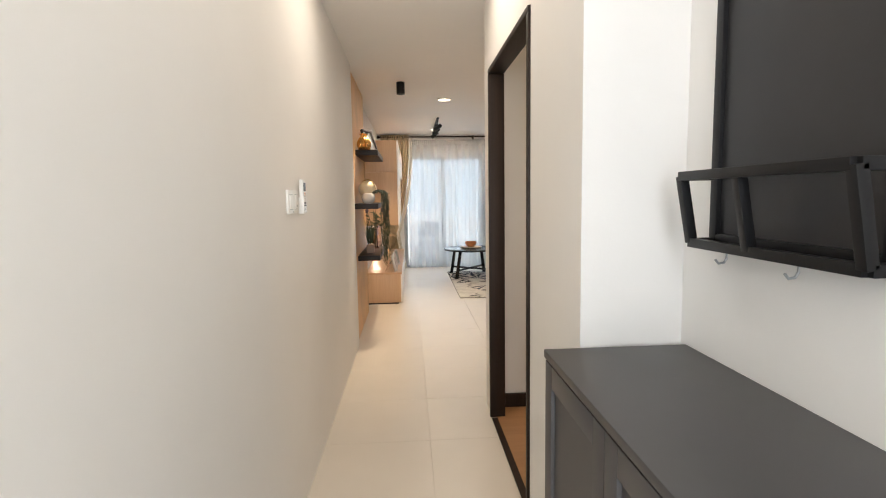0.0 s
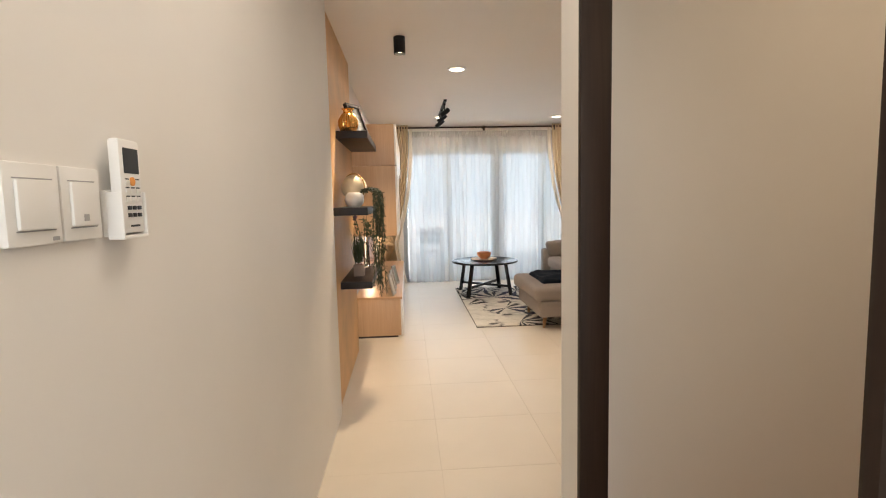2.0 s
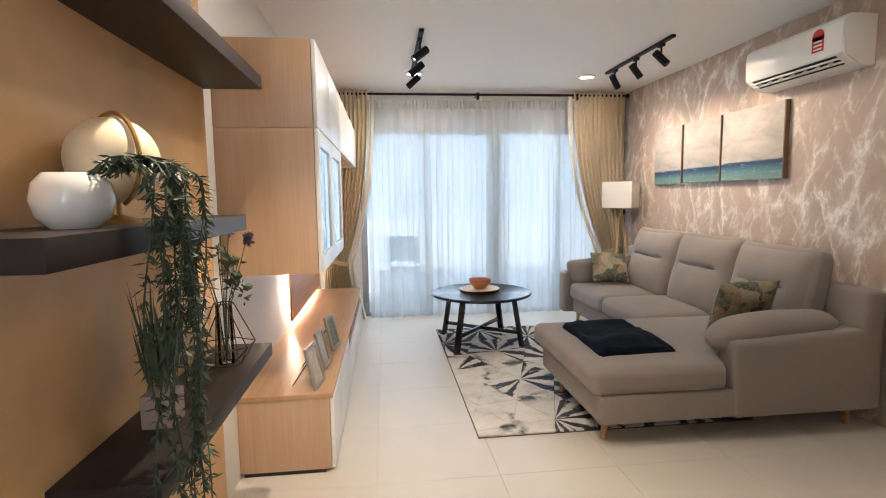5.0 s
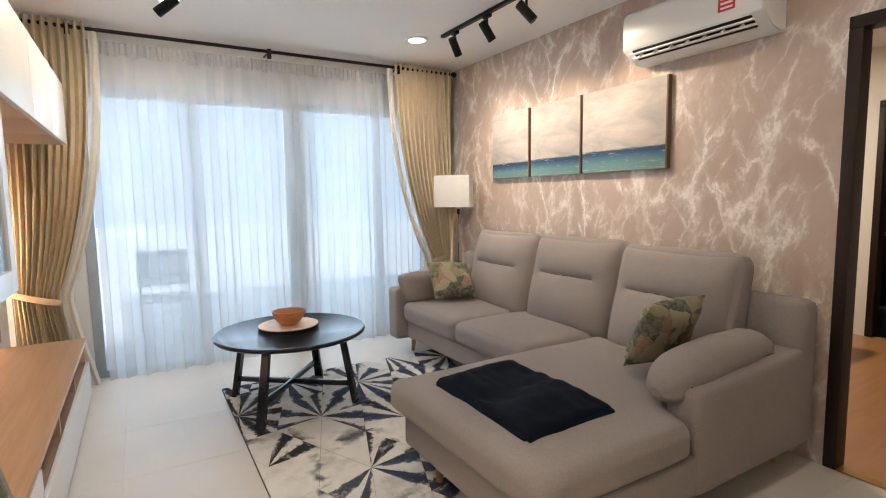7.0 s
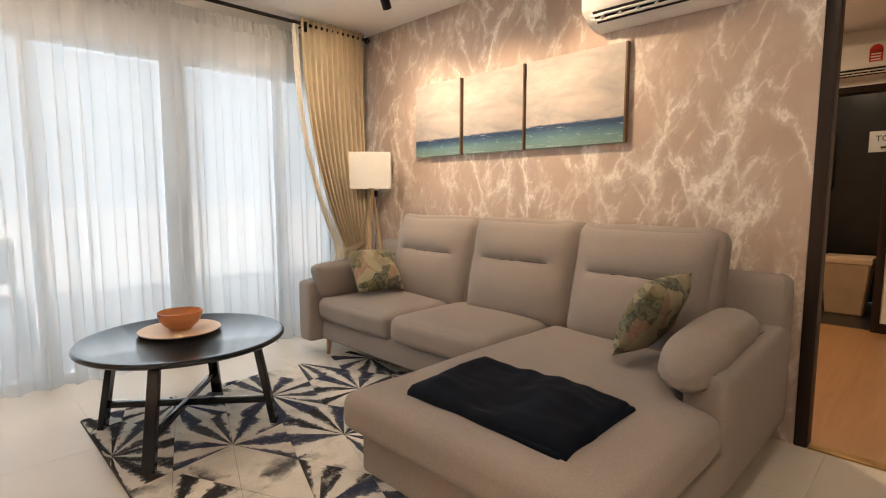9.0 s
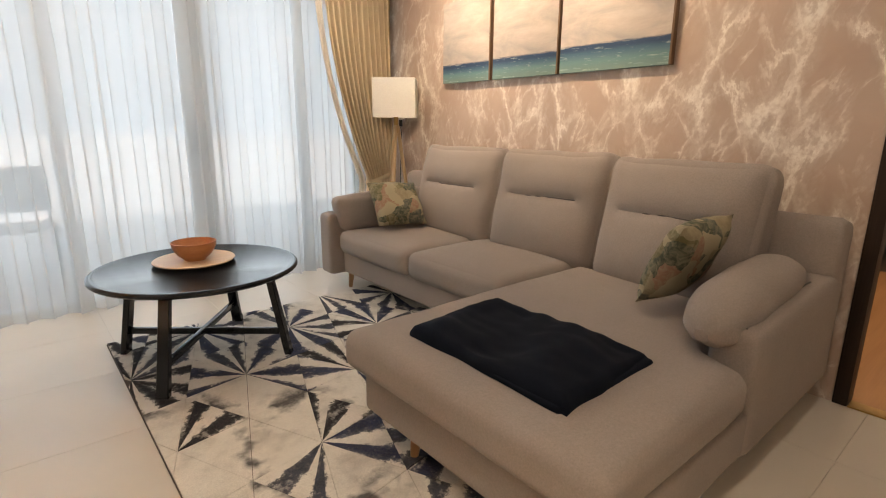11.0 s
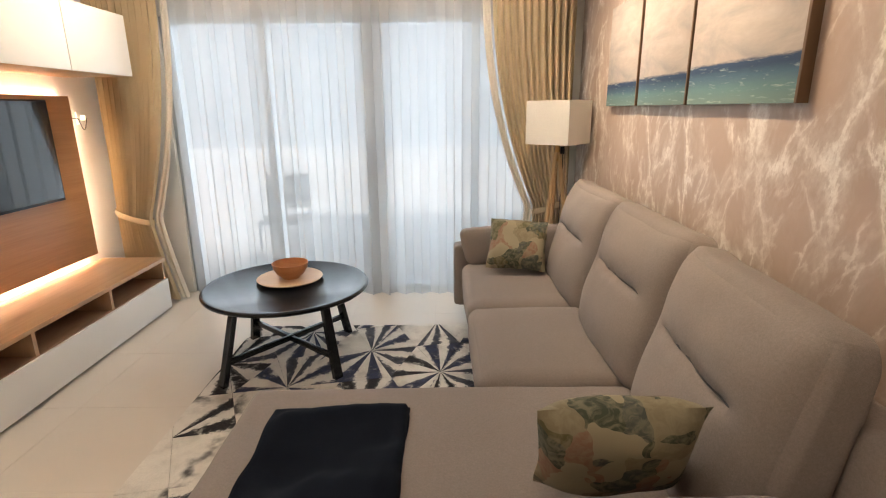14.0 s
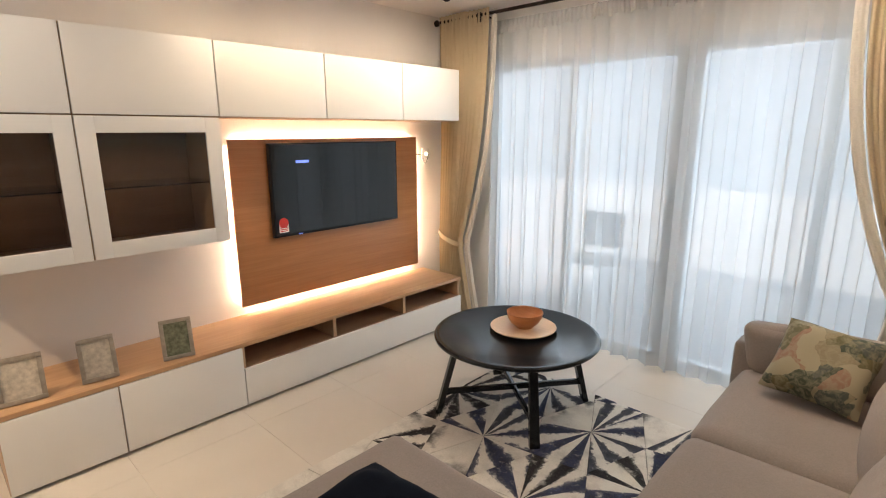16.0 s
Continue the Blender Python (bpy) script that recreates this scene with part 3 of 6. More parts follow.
structure("wall_entry", wall_with_holes("y", -1.32, -1.2, XL - 0.12, 1.72, CEIL, [(0.42, 1.28, 0.0, 2.1)]), M["wall"], "cream entry wall with an open doorway")
structure("wall_sofa", wall_with_holes("x", XR, XR + 0.08, 4.0005, YW, CEIL, [(6.36, 7.24, 0.0, 2.07)]), M["wallpaper"], "beige marbled wallpaper wall behind the sofa")
structure("wall_window", wall_with_holes("y", YW, YW + 0.12, XT, XR + 0.12, CEIL, [(0.70, 3.52, 0.0, 2.12)]), M["wall"], "cream wall round the balcony doors")
structure("ceiling", box(-0.1, 9.0, -1.32, YW + 0.12, CEIL, CEIL + 0.12), M["ceiling"], "white painted flat ceiling")
# bedroom and bathroom seen through the doorway
structure("wall_bedroom_far", wall_with_holes("x", 6.62, 6.74, 4.0, YW, CEIL, [(7.17, 8.10, 0.0, 2.08)]), M["wall"], "cream bedroom wall with a bathroom doorway")
structure("wall_bedroom_side", box(XR + 0.0803, 6.62, 5.45, 5.57, 0, CEIL), M["wall"], "cream side wall of the bedroom")
structure("wall_bedroom_end", box(XR + 0.0803, 6.62, 10.5, YW, 0, CEIL), M["wall"], "cream end wall of the bedroom")
structure("wall_bathroom_back", box(8.20, 8.32, 6.6, 8.9, 0, CEIL), M["black_tile"], "black tiled bathroom wall")
structure("wall_bathroom_side", box(6.7403, 8.20, 8.78, 8.90, 0, CEIL), M["black_tile"], "black tiled bathroom wall")
structure("wall_bathroom_near", box(6.7403, 8.20, 6.6, 6.72, 0, CEIL), M["black_tile"], "black tiled bathroom wall")
floor_base = structure("floor", box(-0.1, XR + 0.06, -1.32, YW + 0.12, -0.12, -0.004), M["grout"], "cream porcelain tile floor with fine joints")
structure("floor_bedroom", box(XR + 0.06, 6.68, 5.45, YW, -0.12, 0.0), M["parquet"], "warm brown laminate bedroom floor")
structure("floor_bathroom", box(6.68, 8.32, 6.6, 8.9, -0.12, -0.01), M["black_tile"], "black bathroom floor tiles")
structure("floor_side_room", box(XC + 0.03, XR, 1.02, 3.93, -0.003, 0.004), M["parquet"], "brown laminate floor of the side room")
# balcony and the open air beyond
structure("balcony_floor", box(-0.5, 4.6, YW + 0.12, 12.3, -0.2, -0.03), M["balcony_tile"], "pale grey balcony floor")
structure("balcony_parapet", box(-0.5, 4.6, 12.3, 12.42, -0.2, 1.05), M["white_wall"], "pale rendered balcony parapet")
structure("ground", box(-400, 400, -400, 400, -12.2, -12.0), M["concrete"], "pale ground far below the balcony")
# glowing board added as the bright distance behind the balcony
structure("backdrop", box(-140, 150, 95, 95.5, -12, 70), M["backdrop_glow"], "glowing pale backdrop standing in for the bright sky beyond the balcony")
structure("skirting", box(XC + 0.083, XR - 0.02, 3.905, 3.93, 0.004, 0.09, 0.003), M["jamb"], "dark wooden skirting board")


def door_frame(name, axis, c0, c1, a0, a1, top, label, w=0.055):
    ob = thing(name, ((c0 + c1) / 2, a0, 0) if axis == "x" else (a0, (c0 + c1) / 2, 0), label, "door frame", kind="structure")
    for nm, p, q, lo, hi in (("jamb", a0, a0 + w, 0, top - w), ("jamb", a1 - w, a1, 0, top - w), ("head", a0, a1, top - w, top)):
        args = (c0, c1, p, q) if axis == "x" else (p, q, c0, c1)
        part(nm, box(*args, lo, hi, 0.006), M["jamb"], ob)
    return ob


door_frame("door_frame_1", "x", XC - 0.012, XC + 0.082, 2.777, 3.798, 2.098, "dark stained wooden door frame of the side room", 0.028)
door_frame("door_frame_2", "x", XR - 0.012, XR + 0.085, 6.362, 7.238, 2.068, "dark stained wooden door frame of the bedroom")
door_frame("door_frame_3", "x", 6.608, 6.75, 7.172, 8.098, 2.078, "dark door frame of the bathroom")
structure("threshold_1", box(XC - 0.005, XC + 0.03, 2.823, 3.752, 0.0, 0.008, 0.002), M["jamb"], "dark wooden threshold strip")
structure("threshold_2", box(XR - 0.01, XR + 0.06, 6.418, 7.182, 0.0, 0.008, 0.002), M["brass"], "brass threshold strip")

# balcony doors
win = thing("window_1", (2.1, YW + 0.06, 0), "grey aluminium sliding balcony doors with clear glass", "window", kind="structure")
WY0, WY1 = YW + 0.03, YW + 0.10
for a, b, c, d in ((0.702, 3.518, 2.062, 2.118), (0.702, 3.518, 0.0, 0.05)):
    part("window_frame", box(a, b, WY0, WY1, c, d, 0.004), M["frame_alu"], win)
for a, b in ((0.702, 0.77), (1.41, 1.475), (2.165, 2.245), (2.25, 2.33), (2.985, 3.05), (3.45, 3.518)):
    part("window_frame", box(a, b, WY0, WY1, 0.0505, 2.0615, 0.004), M["frame_alu"], win)
for a, b in ((0.77, 1.41), (1.475, 2.165), (2.33, 2.985), (3.05, 3.45)):
    p = part("pane", box(a, b, YW + 0.062, YW + 0.068, 0.05, 2.062), M["glass"], win)
    p.visible_shadow = False
part("handle", box(2.20, 2.225, WY0 - 0.035, WY0, 0.95, 1.2, 0.006), M["dark_plastic"], win, "dark pull handle")

# ---- sheer curtain and drapes ----


def curtain_sheet(xs, ytop, z0, z1, amp, folds, gather=None, seed=0, nz=26, n=260, lap=None):
    """A pleated hanging cloth from xs[0] to xs[1]. gather: function of (u, height share) to x."""
    bm, rows = bmesh.new(), []
    rnd = random.Random(seed)
    ph = [rnd.uniform(-0.9, 0.9) for _ in range(folds + 3)]
    am = [rnd.uniform(0.55, 1.25) for _ in range(folds + 3)]
    for j in range(nz + 1):
        s = j / nz
        z = z1 + (z0 - z1) * s
        row = []
        for i in range(n + 1):
            u = i / n
            k = u * folds
            ki, kf = int(k), k - int(k)
            p = ph[ki] * (1 - kf) + ph[ki + 1] * kf
            a = am[ki] * (1 - kf) + am[ki + 1] * kf
            x = xs[0] + (xs[1] - xs[0]) * u if gather is None else gather(u, s)
            w = math.sin(2 * math.pi * k + p * min(1.0, s * 2.5))
            x += (0.10 * amp if lap is None else lap * a) * math.sin(4 * math.pi * k + p) * min(1, s * 3)
            grow = 0.65 + 0.55 * s
            y = ytop + amp * a * grow * w + 0.006 * math.sin(9 * u + 5 * s)
            row.append(bm.verts.new((x, y, z)))
        rows.append(row)
    for a, b in zip(rows, rows[1:]):
        for i in range(n):
            bm.faces.new((a[i], a[i + 1], b[i + 1], b[i]))
    return bm


sheer = thing("sheer_curtain", (2.1, 10.53, 0.0), "long white sheer voile curtain with soft folds", "curtain")
part("cloth", curtain_sheet((0.80, 3.54), 10.525, 0.012, 2.34, 0.034, 21, seed=3, n=840, lap=0.020), M["sheer"], sheer, smooth=180)
part("heading", curtain_sheet((0.80, 3.54), 10.528, 2.33, 2.43, 0.012, 72, seed=8, n=640, nz=4), M["sheer"], sheer, "pleated heading tape", smooth=180)

rail = thing("curtain_rod", (2.0, 10.44, 2.40), "dark bronze curtain rod with round finials", "curtain rod")
part("rod", rod((0.26, 10.44, 2.475), (3.74, 10.44, 2.475), 0.013, seg=20), M["rod"], rail)
for x in (0.255, 3.745):
    part("finial", lathe([(0.0, -0.028), (0.016, -0.022), (0.026, -0.004), (0.026, 0.006), (0.014, 0.022), (0.0, 0.027)], (x, 10.44, 2.475), 18), M["rod"], rail)
for x in (0.72, 2.02, 3.16):
    br = rod((x, 10.44, 2.475), (x, YW, 2.475), 0.008)
    box(x - 0.016, x + 0.016, 10.425, 10.455, 2.42, 2.495, 0.004, bm=br)
    part("bracket", br, M["rod"], rail)


def drape(name, x_out, x_in_top, x_tie, z_tie, x_bot, seed):
    """A heavy drape held back by a band: full width at the top, drawn together at the tie."""
    tie = (2.52 - z_tie) / 2.5
    def gather(u, s):
        out = x_out
        if s < tie:
            k = (s / tie)
            inner = x_in_top + (x_tie - x_in_top) * (k ** 2.4)
        else:
            k = (s - tie) / (1 - tie)
            inner = x_tie + (x_bot - x_tie) * (k ** 1.25)
        return out + (inner - out) * u
    ob = thing(name, ((x_out + x_in_top) / 2, 10.42, 0), "beige pleated drape held back with a fabric band", "curtain", "drapes beside the balcony doors")
    part("cloth", curtain_sheet(None, 10.425, 0.015, 2.515, 0.036, 12, gather, seed, nz=44, n=200), M["drape"], ob, smooth=180)
    hem = lambda u, s: gather(1.0, s) + math.copysign(0.012 + 0.055 * u, x_in_top - x_out)
    part("lining_edge", curtain_sheet(None, 10.44, 0.02, 2.50, 0.010, 1, hem, seed + 1, nz=44, n=10), M["drape_lining"], ob, "pale turned lining edge", smooth=180)
    bm, loops = bmesh.new(), []
    cx, half, way = (x_out + x_tie) / 2, abs(x_tie - x_out) / 2 + 0.008, 1 if x_tie > x_out else -1
    for i in range(32):
        a = 2 * math.pi * i / 32
        x, y, z = cx + half * math.cos(a), 10.425 + 0.066 * math.sin(a), z_tie - 0.045 * way * math.cos(a)
        loops.append([bm.verts.new((x + e * math.cos(a), y + e * math.sin(a), z + h)) for e, h in ((0, -0.022), (0.006, 0), (0, 0.022), (-0.006, 0))])
    for i in range(32):
        for q in range(4):
            bm.faces.new((loops[i][q], loops[(i + 1) % 32][q], loops[(i + 1) % 32][(q + 1) % 4], loops[i][(q + 1) % 4]))
    bmesh.ops.recalc_face_normals(bm, faces=bm.faces)
    part("tie_band", bm, M["drape"], ob, "fabric tie-back band")
    return ob


drape("drape", 0.30, 0.82, 0.555, 0.68, 0.68, 5)
drape("drape", 3.70, 3.11, 3.45, 0.74, 3.34, 11)

# ---- television unit ----
CF = 0.686   # front of the wall cabinets
CAB_Y = [7.14, 7.71, 8.355, 9.02, 9.65, 10.24]


def wall_cabinet(y0, y1, z0, z1, glass=False):
    lab = "wall cabinet with white framed glass door and oak interior" if glass else "white flat-front wall cabinet with pale oak sides"
    ob = thing("wall_cabinet", ((XT + CF) / 2, (y0 + y1) / 2, z0), lab, "cabinet", "wall cabinets over the television bench")
    y0, y1 = y0 + 0.001, y1 - 0.001
    d = CF - 0.020
    t = 0.018
    for nm, b in (("side_panel", (XT + 0.001, d, y0, y0 + t, z0, z1)), ("side_panel", (XT + 0.001, d, y1 - t, y1, z0, z1)),
                  ("top_panel", (XT + 0.001, d, y0 + t, y1 - t, z1 - t, z1)), ("bottom_panel", (XT + 0.001, d, y0 + t, y1 - t, z0, z0 + t)),
                  ("back_panel", (XT + 0.001, XT + 0.008, y0 + t, y1 - t, z0 + t, z1 - t))):
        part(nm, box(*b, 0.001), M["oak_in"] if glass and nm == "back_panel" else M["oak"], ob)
    g = 0.0025
    if glass:
        w = 0.075
        door = part("door", box(d + 0.002, CF, y0 + g, y0 + g + w, z0 + g, z1 - g, 0.002), M["lacquer"], ob, "white framed glass door")
        for b in ((y1 - g - w, y1 - g, z0 + g, z1 - g), (y0 + g + w, y1 - g - w, z0 + g, z0 + g + w), (y0 + g + w, y1 - g - w, z1 - g - w, z1 - g)):
            part("door_rail", box(d + 0.002, CF, *b, 0.0015), M["lacquer"], door)
        p = part("pane", box(d + 0.008, d + 0.012, y0 + w, y1 - w, z0 + w, z1 - w), M["door_glass"], door, "grey tinted glass")
        p.visible_shadow = False
        p = part("glass_shelf", box(XT + 0.02, d - 0.02, y0 + t, y1 - t, (z0 + z1) / 2 - 0.01, (z0 + z1) / 2 - 0.003), M["vase_glass"], ob, "clear glass shelf")
        p.visible_shadow = False
    else:
        part("door", box(d + 0.002, CF, y0 + g, y1 - g, z0 + g, z1 - g, 0.002), M["lacquer"], ob, "white lacquered door")
    return ob


for a, b in zip(CAB_Y, CAB_Y[1:]):
    wall_cabinet(a, b, 1.678, 2.06)
for a, b in zip(CAB_Y[:2], CAB_Y[1:3]):
    wall_cabinet(a, b, 1.018, 1.676, True)

BX, BT = 0.70, 0.408


def bench_unit(y0, y1, slot):
    lab = "low television bench unit with open oak slots and white drawer front" if slot else "low white-fronted bench cabinet with oak sides"
    ob = thing("bench_cabinet", ((XT + BX) / 2, (y0 + y1) / 2, 0), lab, "cabinet", "low cabinets of the television bench")
    y0, y1 = y0 + 0.001, y1 - 0.001
    t, d, top = 0.018, BX - 0.021, BT - 0.026
    part("plinth", box(XT + 0.02, d - 0.03, y0, y1, 0.0, 0.018), M["black_wood"], ob)
    part("side_panel", box(XT + 0.001, d, y0, y0 + t, 0.018, top, 0.001), M["oak"], ob)
    part("side_panel", box(XT + 0.001, d, y1 - t, y1, 0.018, top, 0.001), M["oak"], ob)
    part("bottom_panel", box(XT + 0.001, d, y0 + t, y1 - t, 0.018, 0.036), M["oak_y"], ob)
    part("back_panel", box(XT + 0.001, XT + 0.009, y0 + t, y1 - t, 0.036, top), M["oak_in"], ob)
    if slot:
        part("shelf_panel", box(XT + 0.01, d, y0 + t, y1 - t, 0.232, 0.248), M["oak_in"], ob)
        for yd in (9.0, 9.63):
            part("divider", box(XT + 0.01, d - 0.002, yd - 0.012, yd + 0.012, 0.248, top), M["oak"], ob)
        f = part("drawer_front", box(d + 0.002, BX, y0 + 0.002, y1 - 0.002, 0.020, 0.246, 0.002), M["lacquer"], ob, "white lacquered drawer front")
    else:
        f = part("door", box(d + 0.002, BX, y0 + 0.002, y1 - 0.002, 0.020, top - 0.002, 0.002), M["lacquer"], ob, "white lacquered door")
    return ob


BY = [7.255, 7.72, 8.352, 10.255]
for a, b, s in zip(BY, BY[1:], (0, 0, 1)):
    bench_unit(a, b, s)
solo("worktop", box(XT + 0.001, BX - 0.004, 7.25, 10.26, BT - 0.025, BT, 0.002), M["oak_y"], "long honey oak bench top", "worktop")

pan = solo("wall_panel", box(0.263, 0.280, 8.565, 10.16, 0.47, 1.555, 0.002), M["oak_panel"], "honey oak back panel with warm light strips behind", "wall panel")
for nm, b in (("light_strip", (0.244, 0.256, 8.62, 10.10, 0.515, 0.523)), ("light_strip", (0.244, 0.256, 8.62, 10.10, 1.50, 1.508)),
              ("light_strip", (0.244, 0.256, 8.600, 8.608, 0.53, 1.49)), ("light_strip", (0.244, 0.256, 10.115, 10.123, 0.53, 1.49))):
    part(nm, box(*b), M["lit_strip"], pan, "lit warm light strip")
bm = box(XT, 0.263, 8.72, 8.76, 0.60, 1.45)
box(XT, 0.263, 9.95, 9.99, 0.60, 1.45, bm=bm)
part("batten", bm, M["oak_in"], pan)

tv = thing("television", (0.30, 9.36, 0.90), "black flat-screen television mounted on the oak panel", "television")
part("housing", box(0.2820, 0.3160, 8.81, 9.905, 0.903, 1.528, 0.006), M["dark_plastic"], tv)
part("screen", box(0.3162, 0.3182, 8.822, 9.893, 0.921, 1.518), M["screen"], tv, "dark glossy screen")
part("standby_text", box(0.3183, 0.3188, 9.00, 9.10, 1.395, 1.412), M["screen_blue"], tv, "small lit message on the screen")
part("indicator", box(0.3163, 0.3190, 8.99, 9.02, 0.907, 0.914), M["screen_blue"], tv)
part("sticker", box(0.3183, 0.3190, 8.845, 8.915, 0.935, 1.00, 0.0), M["paper"], tv, "white and red energy label")
bm = rod((0.3183, 8.88, 1.00), (0.3192, 8.88, 1.00), 0.035, seg=24)
part("sticker", bm, M["red"], tv, "red rounded top of the energy label")
bm = bmesh.new()
for k in range(4):
    box(0.3191, 0.3194, 8.852, 8.908, 0.942 + k * 0.012, 0.948 + k * 0.012, bm=bm)
part("sticker_print", bm, M["red"], tv)

sock = thing("wall_socket", (XT, 10.30, 1.37), "white wall socket with a plugged-in cable", "socket")
part("plate", box(XT, XT + 0.010, 10.255, 10.345, 1.37, 1.455, 0.003), M["plastic"], sock)
part("plug", box(XT + 0.010, XT + 0.045, 10.285, 10.315, 1.395, 1.43, 0.006), M["plastic"], sock)
part("cable", tube([(XT + 0.045, 10.30 - 0.006 * k, 1.41 - 0.075 * math.sin(k / 14 * math.pi)) if k < 15 else (0, 0, 0) for k in range(15)] +
                   [(XT + 0.04, 10.21 - 0.004 * k, 1.41) for k in range(1, 14)], 0.003), M["dark_plastic"], sock, "thin black cable")


def photo_frame(y, x, print_mat, w=0.155, h=0.215, yaw=0, group="photo frames on the bench"):
    ob = thing("photo_frame", (x, y, BT), "antique silver photo frame standing on the oak bench", "photo frame", group)
    m = Matrix.Translation((x, y, BT + 0.002)) @ Euler((0, radians(-13), radians(yaw))).to_matrix().to_4x4()
    b = 0.020
    bm = bmesh.new()
    for y0, y1, z0, z1 in ((-w / 2, w / 2, 0, b), (-w / 2, w / 2, h - b, h), (-w / 2, -w / 2 + b, b, h - b), (w / 2 - b, w / 2, b, h - b)):
        box(-0.006, 0.010, y0, y1, z0, z1, 0.003, bm=bm)
    part("frame", turned(bm, m), M["frame_silver"], ob)
    part("picture", turned(box(-0.004, 0.002, -w / 2 + b, w / 2 - b, b, h - b), m), print_mat, ob, "printed insert")
    bm = turned(box(-0.004, 0.0, -0.02, 0.02, -0.012, h * 0.7), Matrix.Translation((-0.128, 0, 0.012)) @ Euler((0, radians(34), 0)).to_matrix().to_4x4())
    part("easel_back", turned(bm, Matrix.Translation((x, y, BT)) @ Euler((0, 0, radians(yaw))).to_matrix().to_4x4()), M["bevel_edge"], ob)
    return ob


photo_frame(8.03, 0.64, M["photo_green"], yaw=-12)
photo_frame(7.67, 0.622, M["photo"], yaw=-6)
photo_frame(7.37, 0.62, M["photo"], w=0.175, yaw=-8)

# ---- floating shelves on the ochre wall ----
for y0, y1, z0, z1, x1 in ((5.86, 6.86, 1.782, 1.832, 0.515), (5.50, 6.50, 1.262, 1.312, 0.525), (5.80, 6.82, 0.745, 0.795, 0.515)):
    ob = thing("floating_shelf", ((XO + x1) / 2, (y0 + y1) / 2, z0), "black-brown floating wooden shelf", "shelf", "floating shelves on the ochre wall")
    part("board", box(XO, x1, y0, y1, z0, z1, 0.003), M["black_wood"], ob)
S1, S2, S3 = 1.832, 1.312, 0.795

vase = solo("gold_vase", lathe([(0.0, 0.0), (0.042, 0.0), (0.055, 0.012), (0.068, 0.05), (0.066, 0.085), (0.045, 0.125), (0.030, 0.14), (0.030, 0.152), (0.045, 0.165),
                                (0.041, 0.165), (0.026, 0.15), (0.0, 0.14)], (0.375, 5.97, S1), 96, 0.035, 24), M["gold"], "ribbed gold glass vase on the shelf", "vase")
easel = thing("leaning_frame", (0.42, 6.2, S1), "black picture frame leaning on the shelf", "picture frame")
m = Matrix.Translation((0.455, 6.10, S1 + 0.006)) @ Euler((radians(0), radians(-20), radians(-28))).to_matrix().to_4x4()
bm = bmesh.new()
for y0, y1, z0, z1 in ((-0.09, 0.09, 0, 0.022), (-0.09, 0.09, 0.208, 0.23), (-0.09, -0.068, 0.022, 0.208), (0.068, 0.09, 0.022, 0.208)):
    box(-0.016, 0.012, y0, y1, z0, z1, 0.003, bm=bm)
part("frame", turned(bm, m), M["black_wood"], easel)
part("back_board", turned(box(-0.010, 0.0, -0.07, 0.07, 0.02, 0.21), m), M["dark_plastic"], easel)

globe = thing("globe", (0.40, 5.95, S2), "cream table globe with a brass ring", "globe")
bm = bmesh.new()
bmesh.ops.create_uvsphere(bm, u_segments=32, v_segments=20, radius=0.090)
turned(bm, Matrix.Translation((0.40, 5.95, S2 + 0.135)))
part("ball", bm, M["cream_ceramic"], globe)
part("ring", tube([(0.40 + 0.099 * math.sin(a) * 0.8, 5.95 - 0.099 * math.sin(a) * 0.6, S2 + 0.135 + 0.099 * math.cos(a)) for a in [radians(-160 + 8 * k) for k in range(41)]], 0.005), M["brass"], globe)
part("foot", lathe([(0.0, 0.0), (0.045, 0.0), (0.045, 0.008), (0.012, 0.018), (0.010, 0.045), (0.0, 0.05)], (0.40, 5.95, S2), 28), M["brass"], globe)

pot = thing("trailing_plant", (0.42, 5.76, S2), "dark green trailing plant in a round white pot", "plant")
part("pot", lathe([(0.0, 0.0), (0.038, 0.0), (0.058, 0.020), (0.066, 0.050), (0.060, 0.080), (0.044, 0.098), (0.038, 0.098), (0.050, 0.076), (0.0, 0.07)], (0.42, 5.76, S2), 36), M["white_ceramic"], pot)


def blade(bm, p, d, n, length, width):
    """One small pointed leaf with a fold."""
    d, n = d.normalized(), n.normalized()
    s = d.cross(n).normalized()
    a, b = p, p + d * length
    mid = p + d * length * 0.45
    v = [bm.verts.new(q) for q in (a, mid + s * width / 2 + n * width * 0.15, b, mid - s * width / 2 + n * width * 0.15, mid)]
    for q in ((0, 1, 4), (1, 2, 4), (2, 3, 4), (3, 0, 4)):
        bm.faces.new([v[k] for k in q])


